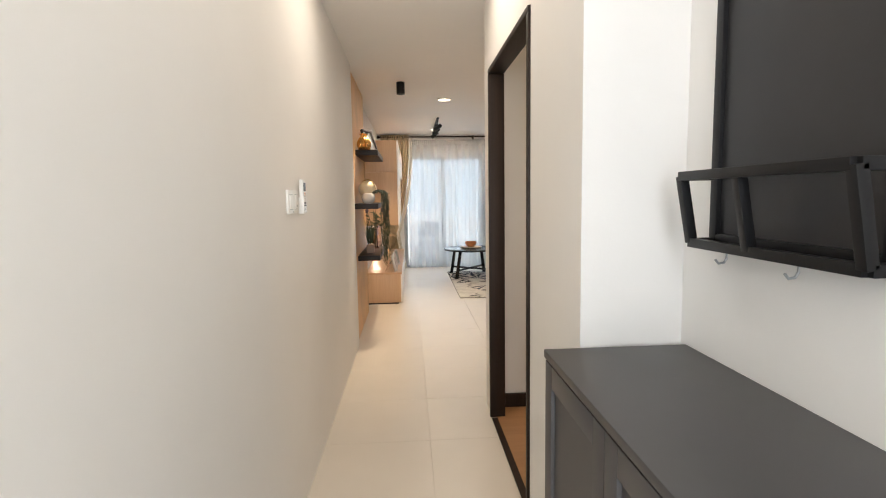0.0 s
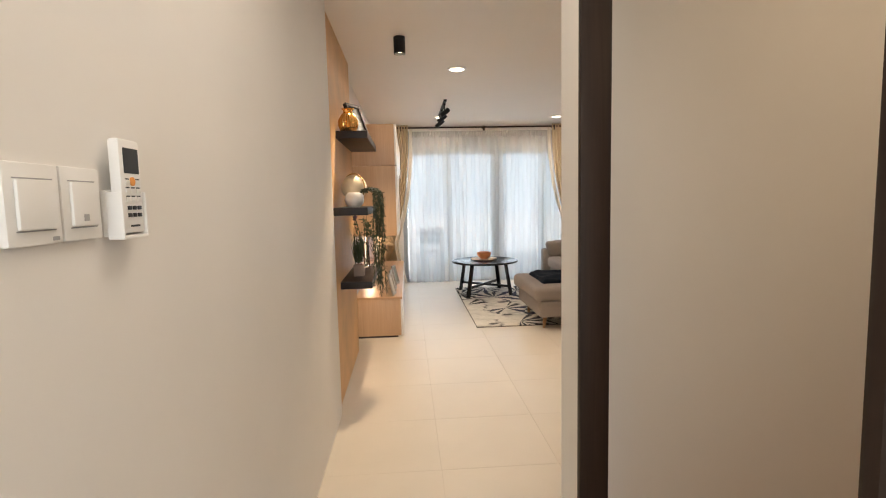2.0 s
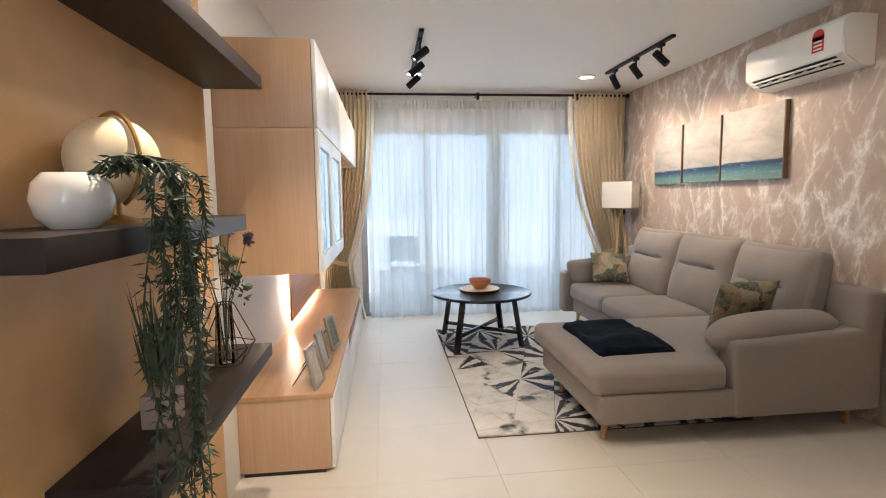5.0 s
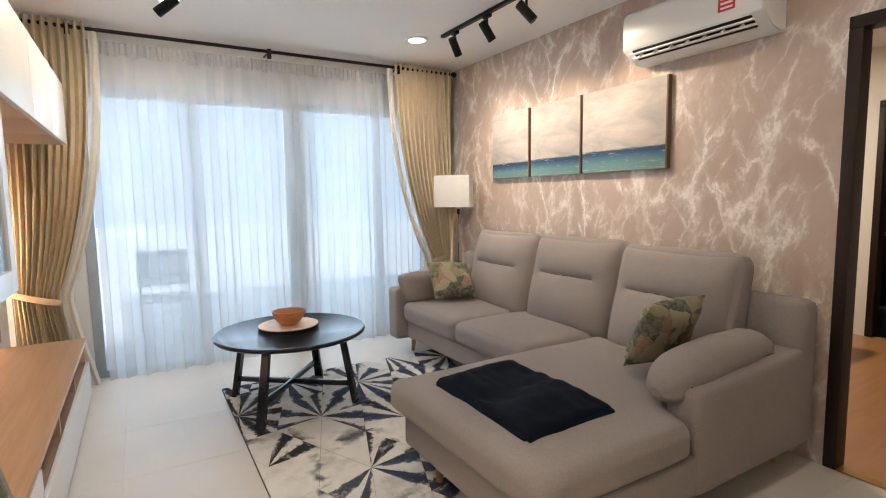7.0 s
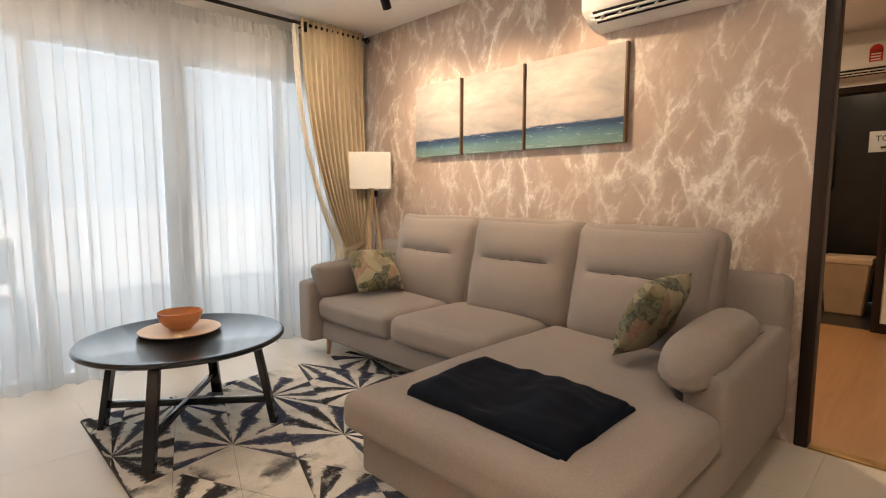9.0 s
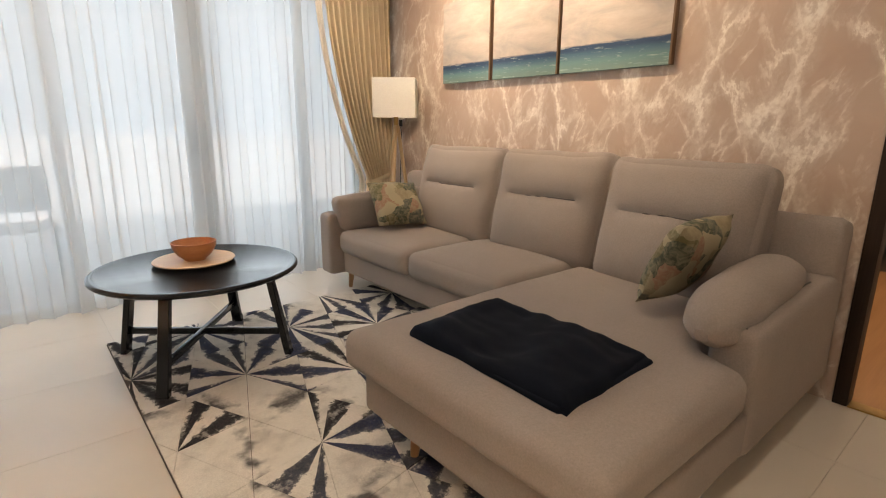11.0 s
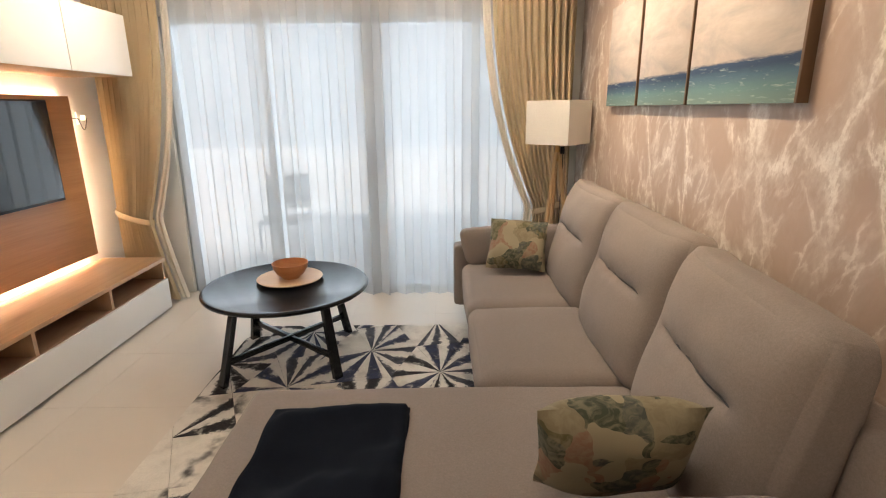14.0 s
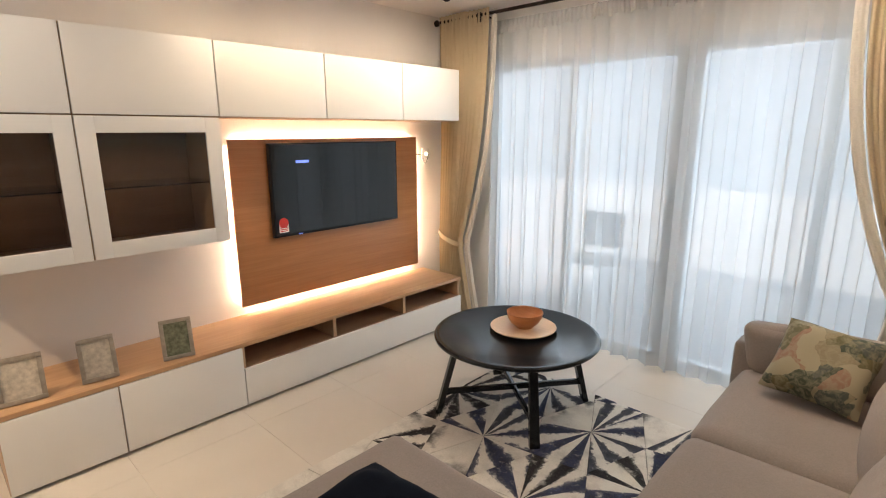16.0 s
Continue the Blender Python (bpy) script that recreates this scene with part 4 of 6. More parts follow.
rnd = random.Random(4)
stems, foliage = bmesh.new(), bmesh.new()
for k in range(16):
    drop = rnd.uniform(0.15, 0.74) if k > 3 else rnd.uniform(0.6, 0.78)
    y0, x0 = 5.76 + rnd.uniform(-0.03, 0.05), 0.45 + rnd.uniform(-0.01, 0.03)
    x1, y1 = 0.555 + rnd.uniform(-0.015, 0.045), 5.78 + rnd.uniform(-0.05, 0.13)
    pts = []
    for i in range(22):
        s = i / 21
        if s < 0.22:
            q = s / 0.22
            pts.append(Vector((x0 + (x1 - x0) * q, y0 + (y1 - y0) * q, S2 + 0.09 + 0.05 * math.sin(q * math.pi * 0.75) - 0.02 * q)))
        else:
            q = (s - 0.22) / 0.78
            pts.append(Vector((x1 + 0.014 * math.sin(5 * q + k), y1 + 0.02 * math.sin(4 * q + 2 * k), S2 + 0.105 - drop * q)))
    tube(pts, 0.0016, 5, stems)
    for i in range(2, 22):
        for r in range(9):
            p = pts[i].lerp(pts[i - 1], rnd.random())
            d = Vector((rnd.uniform(-1, 1), rnd.uniform(-1, 1), rnd.uniform(-1.3, 0.2)))
            blade(foliage, p, d, Vector((rnd.uniform(-1, 1), rnd.uniform(-1, 1), 1)), rnd.uniform(0.016, 0.034), rnd.uniform(0.004, 0.008))
part("vine", stems, M["leaves"], pot)
part("foliage", foliage, M["leaves"], pot, smooth=None)

gp = thing("grass_plant", (0.40, 6.10, S3), "spiky green grass plant in a taupe square pot", "plant")
part("pot", box(0.362, 0.438, 6.06, 6.14, S3, S3 + 0.085, 0.004), M["pot"], gp)
bm = bmesh.new()
for k in range(70):
    p = Vector((0.40 + rnd.uniform(-0.028, 0.028), 6.10 + rnd.uniform(-0.028, 0.028), S3 + 0.085))
    blade(bm, p, Vector((rnd.uniform(-0.22, 0.22), rnd.uniform(-0.22, 0.22), 1)), Vector((rnd.uniform(-1, 1), rnd.uniform(-1, 1), 0.1)), rnd.uniform(0.15, 0.30), 0.011)
part("grass_tuft", bm, M["grass_leaf"], gp, smooth=None)

gv = thing("wire_vase", (0.39, 6.55, S3), "geometric wire vase holding dried flowers", "vase")
cx, cy = 0.42, 6.56
top = [(cx + 0.032 * math.cos(a), cy + 0.032 * math.sin(a), S3 + 0.215) for a in [math.pi / 3 * k for k in range(6)]]
mid = [(cx + 0.098 * math.cos(a + 0.5), cy + 0.098 * math.sin(a + 0.5), S3 + 0.07) for a in [math.pi / 3 * k for k in range(6)]]
low = [(cx + 0.05 * math.cos(a), cy + 0.05 * math.sin(a), S3 + 0.004) for a in [math.pi / 3 * k for k in range(6)]]
bm = bmesh.new()
for ring in (top, mid, low):
    for a, b in zip(ring, ring[1:] + ring[:1]):
        rod(a, b, 0.0022, seg=6, bm=bm)
for k in range(6):
    rod(top[k], mid[k], 0.0022, seg=6, bm=bm), rod(mid[k], low[k], 0.0022, seg=6, bm=bm), rod(mid[k - 1], low[k], 0.0022, seg=6, bm=bm)
part("wire_cage", bm, M["wire"], gv)
t = part("glass_tube", lathe([(0.0, 0.006), (0.024, 0.006), (0.026, 0.012), (0.026, 0.21), (0.023, 0.21), (0.022, 0.014), (0.0, 0.012)], (cx, cy, S3), 28), M["vase_glass"], gv, "clear glass tube")
t.visible_shadow = False
lv = bmesh.new()
for k in range(13):
    a, lean = rnd.uniform(-0.2, 3.3), rnd.uniform(0.02, 0.11)
    tip = Vector((cx + lean * math.cos(a), cy + lean * math.sin(a), S3 + (rnd.uniform(0.43, 0.51) if k < 5 else rnd.uniform(0.30, 0.44))))
    st = part("stalk", tube([(cx, cy, S3 + 0.02), (cx + 0.3 * lean * math.cos(a), cy + 0.3 * lean * math.sin(a), S3 + 0.22), tip], 0.0016, 5), M["leaves"], gv)
    fl = bmesh.new()
    for q in range(60 if k < 5 else 11):
        d = Vector((rnd.gauss(0, 1), rnd.gauss(0, 1), rnd.gauss(0.3, 0.8)))
        up = Vector((rnd.uniform(-1, 1), 1, rnd.uniform(-1, 1)))
        if k < 5:
            blade(fl, tip - Vector((0, 0, rnd.uniform(0, 0.03))), d, up, rnd.uniform(0.014, 0.028), rnd.uniform(0.006, 0.013))
        else:
            blade(lv, tip - Vector((0, 0, rnd.uniform(0, 0.12))), d, up, rnd.uniform(0.026, 0.048), rnd.uniform(0.010, 0.018))
    if k < 5:
        part("flower_head", fl, M["petal"], st, "dark dried flower head", smooth=None)
    else:
        fl.free()
part("foliage", lv, M["grass_leaf"], gv, "muted green leaves", smooth=None)

# ---- sofa ----
sofa = thing("corner_sofa", (3.0, 8.7, 0.0), "grey woven corner sofa with chaise and wooden legs", "sofa")
SY0, SY1, SF, SB, CHX = 7.26, 10.10, 2.94, 3.735, 2.06
part("base", turned(soft((SB - SF, SY1 - SY0 - 0.02, 0.19), 0.02, cuts=10, rough=0.002), Matrix.Translation(((SB + SF) / 2, (SY0 + SY1) / 2, 0.225))), M["sofa"], sofa)
part("chaise_base", turned(soft((SF - CHX + 0.02, 1.02, 0.165), 0.020, cuts=10, rough=0.002), Matrix.Translation(((SF + CHX) / 2 + 0.035, SY0 + 0.522, 0.2125))), M["sofa"], sofa)


def sag(depth):
    return lambda p, u: p - Vector((0, 0, depth * (1 - u.x ** 2) * (1 - u.y ** 2))) if u.z > 0 else p


# the chaise cushion narrows beside the arm
def notch(p, u):
    k = max(0.0, min(1.0, (p.x - 0.05) / 0.06))
    k = k * k * (3 - 2 * k)
    if p.y < 0:
        p = Vector((p.x, p.y * (1 - 0.34 * k), p.z))
    return p


part("chaise_cushion", turned(soft((1.44, 1.09, 0.150), 0.050, (0.0, 0.0, 0.020), 36, notch, seed=1), Matrix.Translation((2.755, 7.812, 0.3645))), M["sofa"], sofa, "long chaise seat cushion")
part("seat_cushion", turned(soft((0.80, 0.775, 0.165), 0.055, (0.008, 0.0, 0.026), 18, seed=3), Matrix.Translation((SF + 0.35, 8.755, 0.362))), M["sofa"], sofa, "soft grey seat cushion")
part("seat_cushion", turned(soft((0.80, 0.79, 0.165), 0.055, (0.008, 0.0, 0.026), 18, seed=4), Matrix.Translation((SF + 0.35, 9.545, 0.362))), M["sofa"], sofa, "soft grey seat cushion")
part("back_frame", turned(soft((0.16, SY1 - SY0 - 0.005, 0.52), 0.05, cuts=12, rough=0.003), Matrix.Translation((SB - 0.075, (SY0 + SY1) / 2, 0.555)) @ Euler((0, radians(5), 0)).to_matrix().to_4x4()), M["sofa"], sofa)


def pinch(p, u):
    """A back cushion: a full lower lobe, a rolled head section, a stitched tuck between, thin corners."""
    line = 0.060 + 0.008 * noise.noise(Vector((p.y * 4.0, 3.1, 0))) - 0.02 * u.y * u.y
    if u.x < 0:
        across = max(0.0, 1 - (abs(u.y) / 0.70) ** 5)
        broad = 1 - u.y ** 4
        k = math.exp(-((p.z - line) / 0.013) ** 2) + 0.40 * math.exp(-((p.z - line) / 0.05) ** 2)
        low = math.exp(-((p.z + 0.13) / 0.13) ** 2)
        head = math.exp(-((p.z - 0.17) / 0.085) ** 2)
        p = p + Vector((0.028 * k * across - broad * (0.020 * low + 0.027 * head), 0, 0))
        # short puckers above and below the stitches
        p.x += 0.006 * math.sin(p.y * 55 + 9 * noise.noise(p * 6)) * math.exp(-((p.z - line) / 0.035) ** 2) * across
    taper = 0.5 + 0.5 * u.z
    thin = 1 - 0.30 * abs(u.y) ** 5
    return Vector((p.x * (1 - 0.40 * taper) * thin, p.y * (1 + 0.025 * taper), p.z + 0.022 * abs(u.y) ** 4 * taper))


for k, (y0, y1) in enumerate(((7.51, 8.275), (8.265, 9.05), (9.04, 9.83))):
    bm = soft((0.28, y1 - y0, 0.63), 0.080, (0.050, 0.0, 0.012), 44, pinch, 0.007, 10 + k)
    face = [v.co.copy() for v in bm.verts if v.co.x < -0.03 and 0.0 < v.co.z < 0.11]
    row = []
    for q in range(15):
        y = (q / 14 * 1.02 - 0.60) * (y1 - y0) / 2
        near = [v for v in face if abs(v.y - y) < 0.03]
        v = max(near, key=lambda v: v.x - 3.0 * abs(v.z - 0.050) - 0.4 * abs(v.y - y))
        row.append((v.x - 0.001, y, v.z))
    row = [row[0]] + [tuple((Vector(a) + Vector(b) + Vector(c)) / 3) for a, b, c in zip(row, row[1:], row[2:])] + [row[-1]]
    m = Matrix.Translation((3.56 if k == 0 else 3.60, (y0 + y1) / 2, 0.685 if k == 0 else 0.695)) @ Euler((0, radians(10), radians(-5 if k == 0 else 0))).to_matrix().to_4x4()
    c = part("back_cushion", turned(bm, m), M["sofa"], sofa, "tall grey back cushion with a stitched tuck")
    # dark tube laid in the tuck as painted crease shade
    part("tuck_seam", turned(tube(row, 0.0035, 8), m), M["seam"], c, "dark line along the tuck, its crease shade as colour")


def bolster(length, wide, high, seed, n=34, seg=30):
    """A stuffed roll along x about the origin: flat-bottomed, rounded ends, drawn in at the end seams."""
    bm, rings = bmesh.new(), []
    for i in range(n + 1):
        t = -math.cos(math.pi * i / n)
        k = max(0.03, 1 - abs(t) ** 5.0) ** 0.45
        ring = []
        for q in range(seg):
            a = 2 * math.pi * q / seg
            c, d = math.cos(a), math.sin(a)
            y = wide / 2 * k * math.copysign(abs(c) ** 0.86, c)
            z = high / 2 * k * math.copysign(abs(d) ** 0.86, d) * (0.78 if d < 0 else 1.0)
            p = Vector((t * length / 2, y, z + 0.010 * (1 - t * t) - 0.035 * max(0.0, -t) ** 3))
            crease = 0.006 * math.sin(7 * a + 3 * seed) * max(0.0, abs(t) - 0.72) / 0.28
            p += noise.noise_vector(p * 7 + Vector((seed, 0, 2))) * 0.007 + Vector((0, c, d)) * crease * k
            ring.append(bm.verts.new(p))
        rings.append(ring)
    for a, b in zip(rings, rings[1:]):
        for q in range(seg):
            bm.faces.new((a[q], a[(q + 1) % seg], b[(q + 1) % seg], b[q]))
    bm.faces.new(rings[0][::-1]), bm.faces.new(rings[-1])
    return bm


def arm(y_out, side):
    """side: +1 when the seat lies towards larger y."""
    shell = turned(soft((0.90, 0.155, 0.43), 0.030, (0, 0.006, 0), 14, lambda p, u: p + Vector((0, 0, 0.05 * (u.x + 1) / 2)) if u.z > 0.2 else p, 0.002, 21), Matrix.Translation((3.285, y_out + side * 0.080, 0.34)))
    part("arm_panel", shell, M["sofa"], sofa)
    if side > 0:
        pad = turned(bolster(0.80, 0.225, 0.190, 22), Matrix.Translation((3.17, y_out + 0.160, 0.572)) @ Euler((radians(8), radians(-2), radians(1.5))).to_matrix().to_4x4())
        # dark tube along the line where pad and panel meet
        part("arm_seam", tube([(2.86 + 0.06 * k, y_out + 0.058 + 0.003 * math.sin(1.7 * k), 0.552 + 0.0036 * k) for k in range(11)], 0.005, 8), M["seam"], sofa, "dark line under the arm pad")
    else:
        pad = turned(soft((0.70, 0.15, 0.25), 0.050, (0.010, 0.014, 0.010), 16, lambda p, u: p + Vector((-0.05 * (u.z + 1) / 2 if u.x < 0 else 0, 0, 0)), 0.005, 23), Matrix.Translation((3.275, y_out - 0.160, 0.565)) @ Euler((radians(-6), radians(-2), 0)).to_matrix().to_4x4())
    part("arm_pad", pad, M["sofa"], sofa, "stuffed arm pad")


arm(SY0, 1), arm(SY1, -1)
for lx, ly in ((2.17, 7.40), (2.17, 8.08), (3.02, 9.98), (3.62, 9.98), (3.62, 7.38), (3.02, 8.9)):
    part("leg", rod((lx - 0.015 if lx < 3.3 else lx + 0.015, ly, 0.0), (lx, ly, 0.135), 0.014, 0.024, 16), M["beech"], sofa, "tapered beech leg")

# throw pillows and folded throw
for at, turn, w, sd in (((3.225, 9.69, 0.632), (-42, 2, -11), 0.36, 1), ((3.165, 7.665, 0.662), (27, -4, -3), 0.375, 2)):
    m = Matrix.Translation(at) @ Euler([radians(a) for a in turn]).to_matrix().to_4x4()
    bm = turned(pillow(w, w * 0.97, 0.15, sd), m)
    solo("throw_pillow", bm, M["leaf"], "throw pillow with olive and cream leaf print on the sofa", "pillow", "throw pillows on the sofa", smooth=60)

bm = bmesh.new()
n1, n2 = 40, 46
top, bot = {}, {}
crn = [Vector((2.18, 8.135)), Vector((2.64, 8.165)), Vector((2.63, 7.50)), Vector((2.18, 7.475))]
for i in range(n1 + 1):
    for j in range(n2 + 1):
        u, v = i / n1, j / n2
        q = crn[0].lerp(crn[1], u).lerp(crn[3].lerp(crn[2], u), v)
        wob = 0.010 * noise.noise(Vector((u * 3, v * 4, 0)))
        edge = min(u, 1 - u, v, 1 - v)
        q = q + Vector((wob, 0.008 * noise.noise(Vector((u * 4, v * 3, 5)))))
        lift = 0.026 * min(1.0, edge / 0.03) ** 0.5
        rip = 0.009 * noise.noise(Vector((u * 2.2 + v * 1.5, v * 7.0, 4))) + 0.021 * math.sin(9 * v + 2.5 * u + 1.2 * noise.noise(Vector((u * 3, v * 3, 2)))) * min(1, edge * 8) + 0.004 * noise.noise(Vector((u * 9, v * 9, 1)))
        base = 0.454 + 0.012 * math.sin(u * math.pi) * math.sin(v * math.pi)
        top[i, j] = bm.verts.new((q.x, q.y, base + 0.006 + lift + rip))
for i in range(n1):
    for j in range(n2):
        bm.faces.new((top[i, j], top[i, j + 1], top[i + 1, j + 1], top[i + 1, j]))
rim = [top[i, 0] for i in range(n1)] + [top[n1, j] for j in range(n2)] + [top[i, n2] for i in range(n1, 0, -1)] + [top[0, j] for j in range(n2, 0, -1)]
low = [bm.verts.new((v.co.x, v.co.y, 0.434)) for v in rim]
for k in range(len(rim)):
    bm.faces.new((rim[k], rim[(k + 1) % len(rim)], low[(k + 1) % len(rim)], low[k]))
bmesh.ops.recalc_face_normals(bm, faces=bm.faces)
throw = thing("folded_throw", (2.41, 7.82, 0.428), "folded navy fleece throw on the chaise", "blanket")
part("top_layer", bm, M["throw"], throw, smooth=180)
low_fold = soft((0.455, 0.655, 0.026), 0.012, (0.0, 0.0, 0.0), 14, None, 0.010, 31)
part("under_layer", turned(low_fold, Matrix.Translation((2.408, 7.812, 0.450)) @ Euler((0, 0, radians(-1.5))).to_matrix().to_4x4()), M["throw"], throw, "lower fold of the throw")

# ---- coffee table ----
TC = (1.85, 9.43)
tab = thing("coffee_table", (TC[0], TC[1], 0.012), "round black coffee table with crossed stretchers", "coffee table")
part("tabletop", lathe([(0.0, 0.452), (0.452, 0.452), (0.462, 0.456), (0.468, 0.463), (0.468, 0.472), (0.460, 0.480), (0.440, 0.4815), (0.434, 0.478), (0.0, 0.478)], (*TC, 0), 96), M["black_paint"], tab, "round top with a raised rim")
part("apron", lathe([(0.25, 0.43), (0.27, 0.43), (0.27, 0.452), (0.25, 0.452)], (*TC, 0), 48), M["black_paint"], tab)
FEET = [(1.526, 9.69), (1.567, 9.08), (2.17, 9.165), (2.12, 9.78)]
tops = []
for fx, fy in FEET:
    d = Vector((fx - TC[0], fy - TC[1], 0)).normalized()
    ft, tp = Vector((fx, fy, 0.012)), Vector((TC[0], TC[1], 0.453)) + d * 0.335
    ang = math.atan2(d.y, d.x)
    bm = bmesh.new()
    prev = None
    for k in range(9):
        s = k / 8
        p = tp.lerp(ft, s)
        w, t = 0.023 + 0.004 * s, 0.016
        e = Vector((-d.y, d.x, 0))
        ring = [bm.verts.new(p + d * (a * t) + e * (b * w)) for a, b in ((1, 1), (-1, 1), (-1, -1), (1, -1))]
        if prev:
            for q in range(4):
                bm.faces.new((prev[q], prev[(q + 1) % 4], ring[(q + 1) % 4], ring[q]))
        else:
            bm.faces.new(ring[::-1])
        prev = ring
    bm.faces.new(prev)
    bmesh.ops.recalc_face_normals(bm, faces=bm.faces)
    bmesh.ops.bevel(bm, geom=bm.edges, offset=0.003, segments=1, affect="EDGES", clamp_overlap=True)
    part("leg", bm, M["black_paint"], tab)
    tops.append(tp.lerp(ft, 0.72))
for k, (a, b) in enumerate(((0, 2), (1, 3))):
    p, q = tops[a], tops[b]
    d = (q - p)
    m = Matrix.Translation((p + q) / 2 + Vector((0, 0, 0.004 * k))) @ d.to_track_quat("X", "Z").to_matrix().to_4x4()
    part("stretcher", turned(box(-d.length / 2, d.length / 2, -0.011, 0.011, -0.016, 0.016, 0.003), m), M["black_paint"], tab)
solo("round_tray", lathe([(0.0, 0.0), (0.135, 0.0), (0.182, 0.010), (0.190, 0.018), (0.186, 0.021), (0.150, 0.016), (0.0, 0.013)], (TC[0] + 0.0, TC[1] + 0.07, 0.479), 72), M["birch"], "round pale birch tray on the table", "tray")
solo("bowl", lathe([(0.0, 0.0), (0.050, 0.0), (0.052, 0.006), (0.080, 0.030), (0.099, 0.062), (0.105, 0.092), (0.101, 0.093), (0.094, 0.065), (0.073, 0.034), (0.0, 0.014)], (TC[0] + 0.005, TC[1] + 0.075, 0.4925), 64), M["terracotta"], "terracotta-coloured turned wooden bowl", "bowl")

# ---- rug of hide pieces ----
RX0, RX1, RY0, RY1 = 1.47, 3.15, 7.50, 9.88


def clip(poly, x0, x1, y0, y1):
    for axis, lim, keep in ((0, x0, 1), (0, x1, -1), (1, y0, 1), (1, y1, -1)):
        out = []
        for a, b in zip(poly, poly[1:] + poly[:1]):
            ia, ib = keep * (a[axis] - lim) >= 0, keep * (b[axis] - lim) >= 0
            if ia:
                out.append(a)
            if ia != ib:
                t = (lim - a[axis]) / (b[axis] - a[axis])
                out.append(Vector((a[0] + (b[0] - a[0]) * t, a[1] + (b[1] - a[1]) * t)))
        poly = out
        if len(poly) < 3:
            return []
    return poly


rug = thing("patchwork_rug", ((RX0 + RX1) / 2, (RY0 + RY1) / 2, 0.0), "patchwork hide rug with cream, blue and black star pieces", "rug")
part("backing", box(RX0 - 0.004, RX1 + 0.004, RY0 - 0.004, RY1 + 0.004, 0.001, 0.006), M["rug_back"], rug, smooth=None)
VA, VB, R0 = Vector((0.40, 0.43)), Vector((0.425, -0.275)), Vector((2.315, 9.495))
rr = random.Random(12)
lat = lambda i, j: R0 + VA * i + VB * j
for i in range(-9, 6):
    for j in range(-8, 9):
        P = lat(i, j)
        around = [lat(i + 1, j), lat(i, j + 1), lat(i - 1, j + 1), lat(i - 1, j), lat(i, j - 1), lat(i + 1, j - 1)]
        around.sort(key=lambda q: math.atan2(q.y - P.y, q.x - P.x))
        for k in range(6):
            c1 = (P + around[k - 1] + around[k]) / 3
            c2 = (P + around[k] + around[(k + 1) % 6]) / 3
            mid = (P + c1 + c2) / 3
            tone = "hide_cream" if rr.random() < (0.94 if mid.x < 1.97 and mid.y < 9.1 else 0.06) else rr.choice(
                ["hide_blue", "hide_blue", "hide_black", "hide_fine"] if P.x > 2.1 else ["hide_black", "hide_blue", "hide_fine"])
            top = 0.013 + rr.uniform(0, 0.002)
            bm = bmesh.new()
            uvs = bm.loops.layers.uv.new("UVMap")
            for s in range(6):
                a, b = s / 6, (s + 1) / 6
                tri = [P, c1.lerp(c2, a), c1.lerp(c2, b)]
                poly = clip([q.lerp(mid, 0.012) for q in tri], RX0, RX1, RY0, RY1)
                if len(poly) < 3:
                    continue
                f = bm.faces.new([bm.verts.new((q[0], q[1], top)) for q in poly])
                e, g = (c2 - c1), Vector(((c2 - c1).y, -(c2 - c1).x)).normalized()
                deep = abs((c1 - P).dot(g))
                for lp in f.loops:
                    q = Vector((lp.vert.co.x, lp.vert.co.y))
                    r = abs((q - P).dot(g)) / deep
                    hit = P + (q - P) / max(r, 0.06)
                    lp[uvs].uv = (max(a, min(b, (hit - c1).dot(e) / e.length_squared)), r)
            if not bm.faces:
                bm.free()
                continue
            if sum(f.calc_area() for f in bm.faces) < 0.0008:
                bm.free()
                continue
            bmesh.ops.remove_doubles(bm, verts=bm.verts, dist=1e-4)
            ret = bmesh.ops.extrude_edge_only(bm, edges=[e for e in bm.edges if e.is_boundary])
            for v in ret["geom"]:
                if isinstance(v, bmesh.types.BMVert):
                    v.co.z = 0.006
            part("hide_piece", bm, M[tone], rug, smooth=None)

# ---- floor lamp in the corner ----
lamp = thing("floor_lamp", (3.53, 10.16, 0.0), "tripod floor lamp with pale wooden legs and white square shade", "floor lamp")
LX, LY = 3.55, 10.15
w, h0, h1, t = 0.158, 1.218, 1.50, 0.004
yaw = Matrix.Translation((LX, LY, 0)) @ Matrix.Rotation(radians(-41), 4, "Z")
bm = bmesh.new()
rings = [[bm.verts.new((a * r, b * r, z)) for a, b in ((1, 1), (-1, 1), (-1, -1), (1, -1))] for r, z in ((w, h0), (w, h1), (w - t, h1), (w - t, h0))]
for k in range(4):
    for q in range(4):
        bm.faces.new((rings[k][q], rings[k][(q + 1) % 4], rings[(k + 1) % 4][(q + 1) % 4], rings[(k + 1) % 4][q]))
bmesh.ops.recalc_face_normals(bm, faces=bm.faces)
part("shade", turned(bm, yaw), M["shade"], lamp, "white linen square shade", smooth=30)
for a in (90, 215, 335):
    part("leg", rod((LX + 0.17 * math.cos(radians(a)), LY + 0.17 * math.sin(radians(a)), 0.0), (LX + 0.012 * math.cos(radians(a)), LY + 0.012 * math.sin(radians(a)), 1.16), 0.013, 0.015), M["lamp_wood"], lamp)
part("hub", rod((LX, LY, 1.10), (LX, LY, 1.27), 0.018), M["brass"], lamp)
bm = bmesh.new()
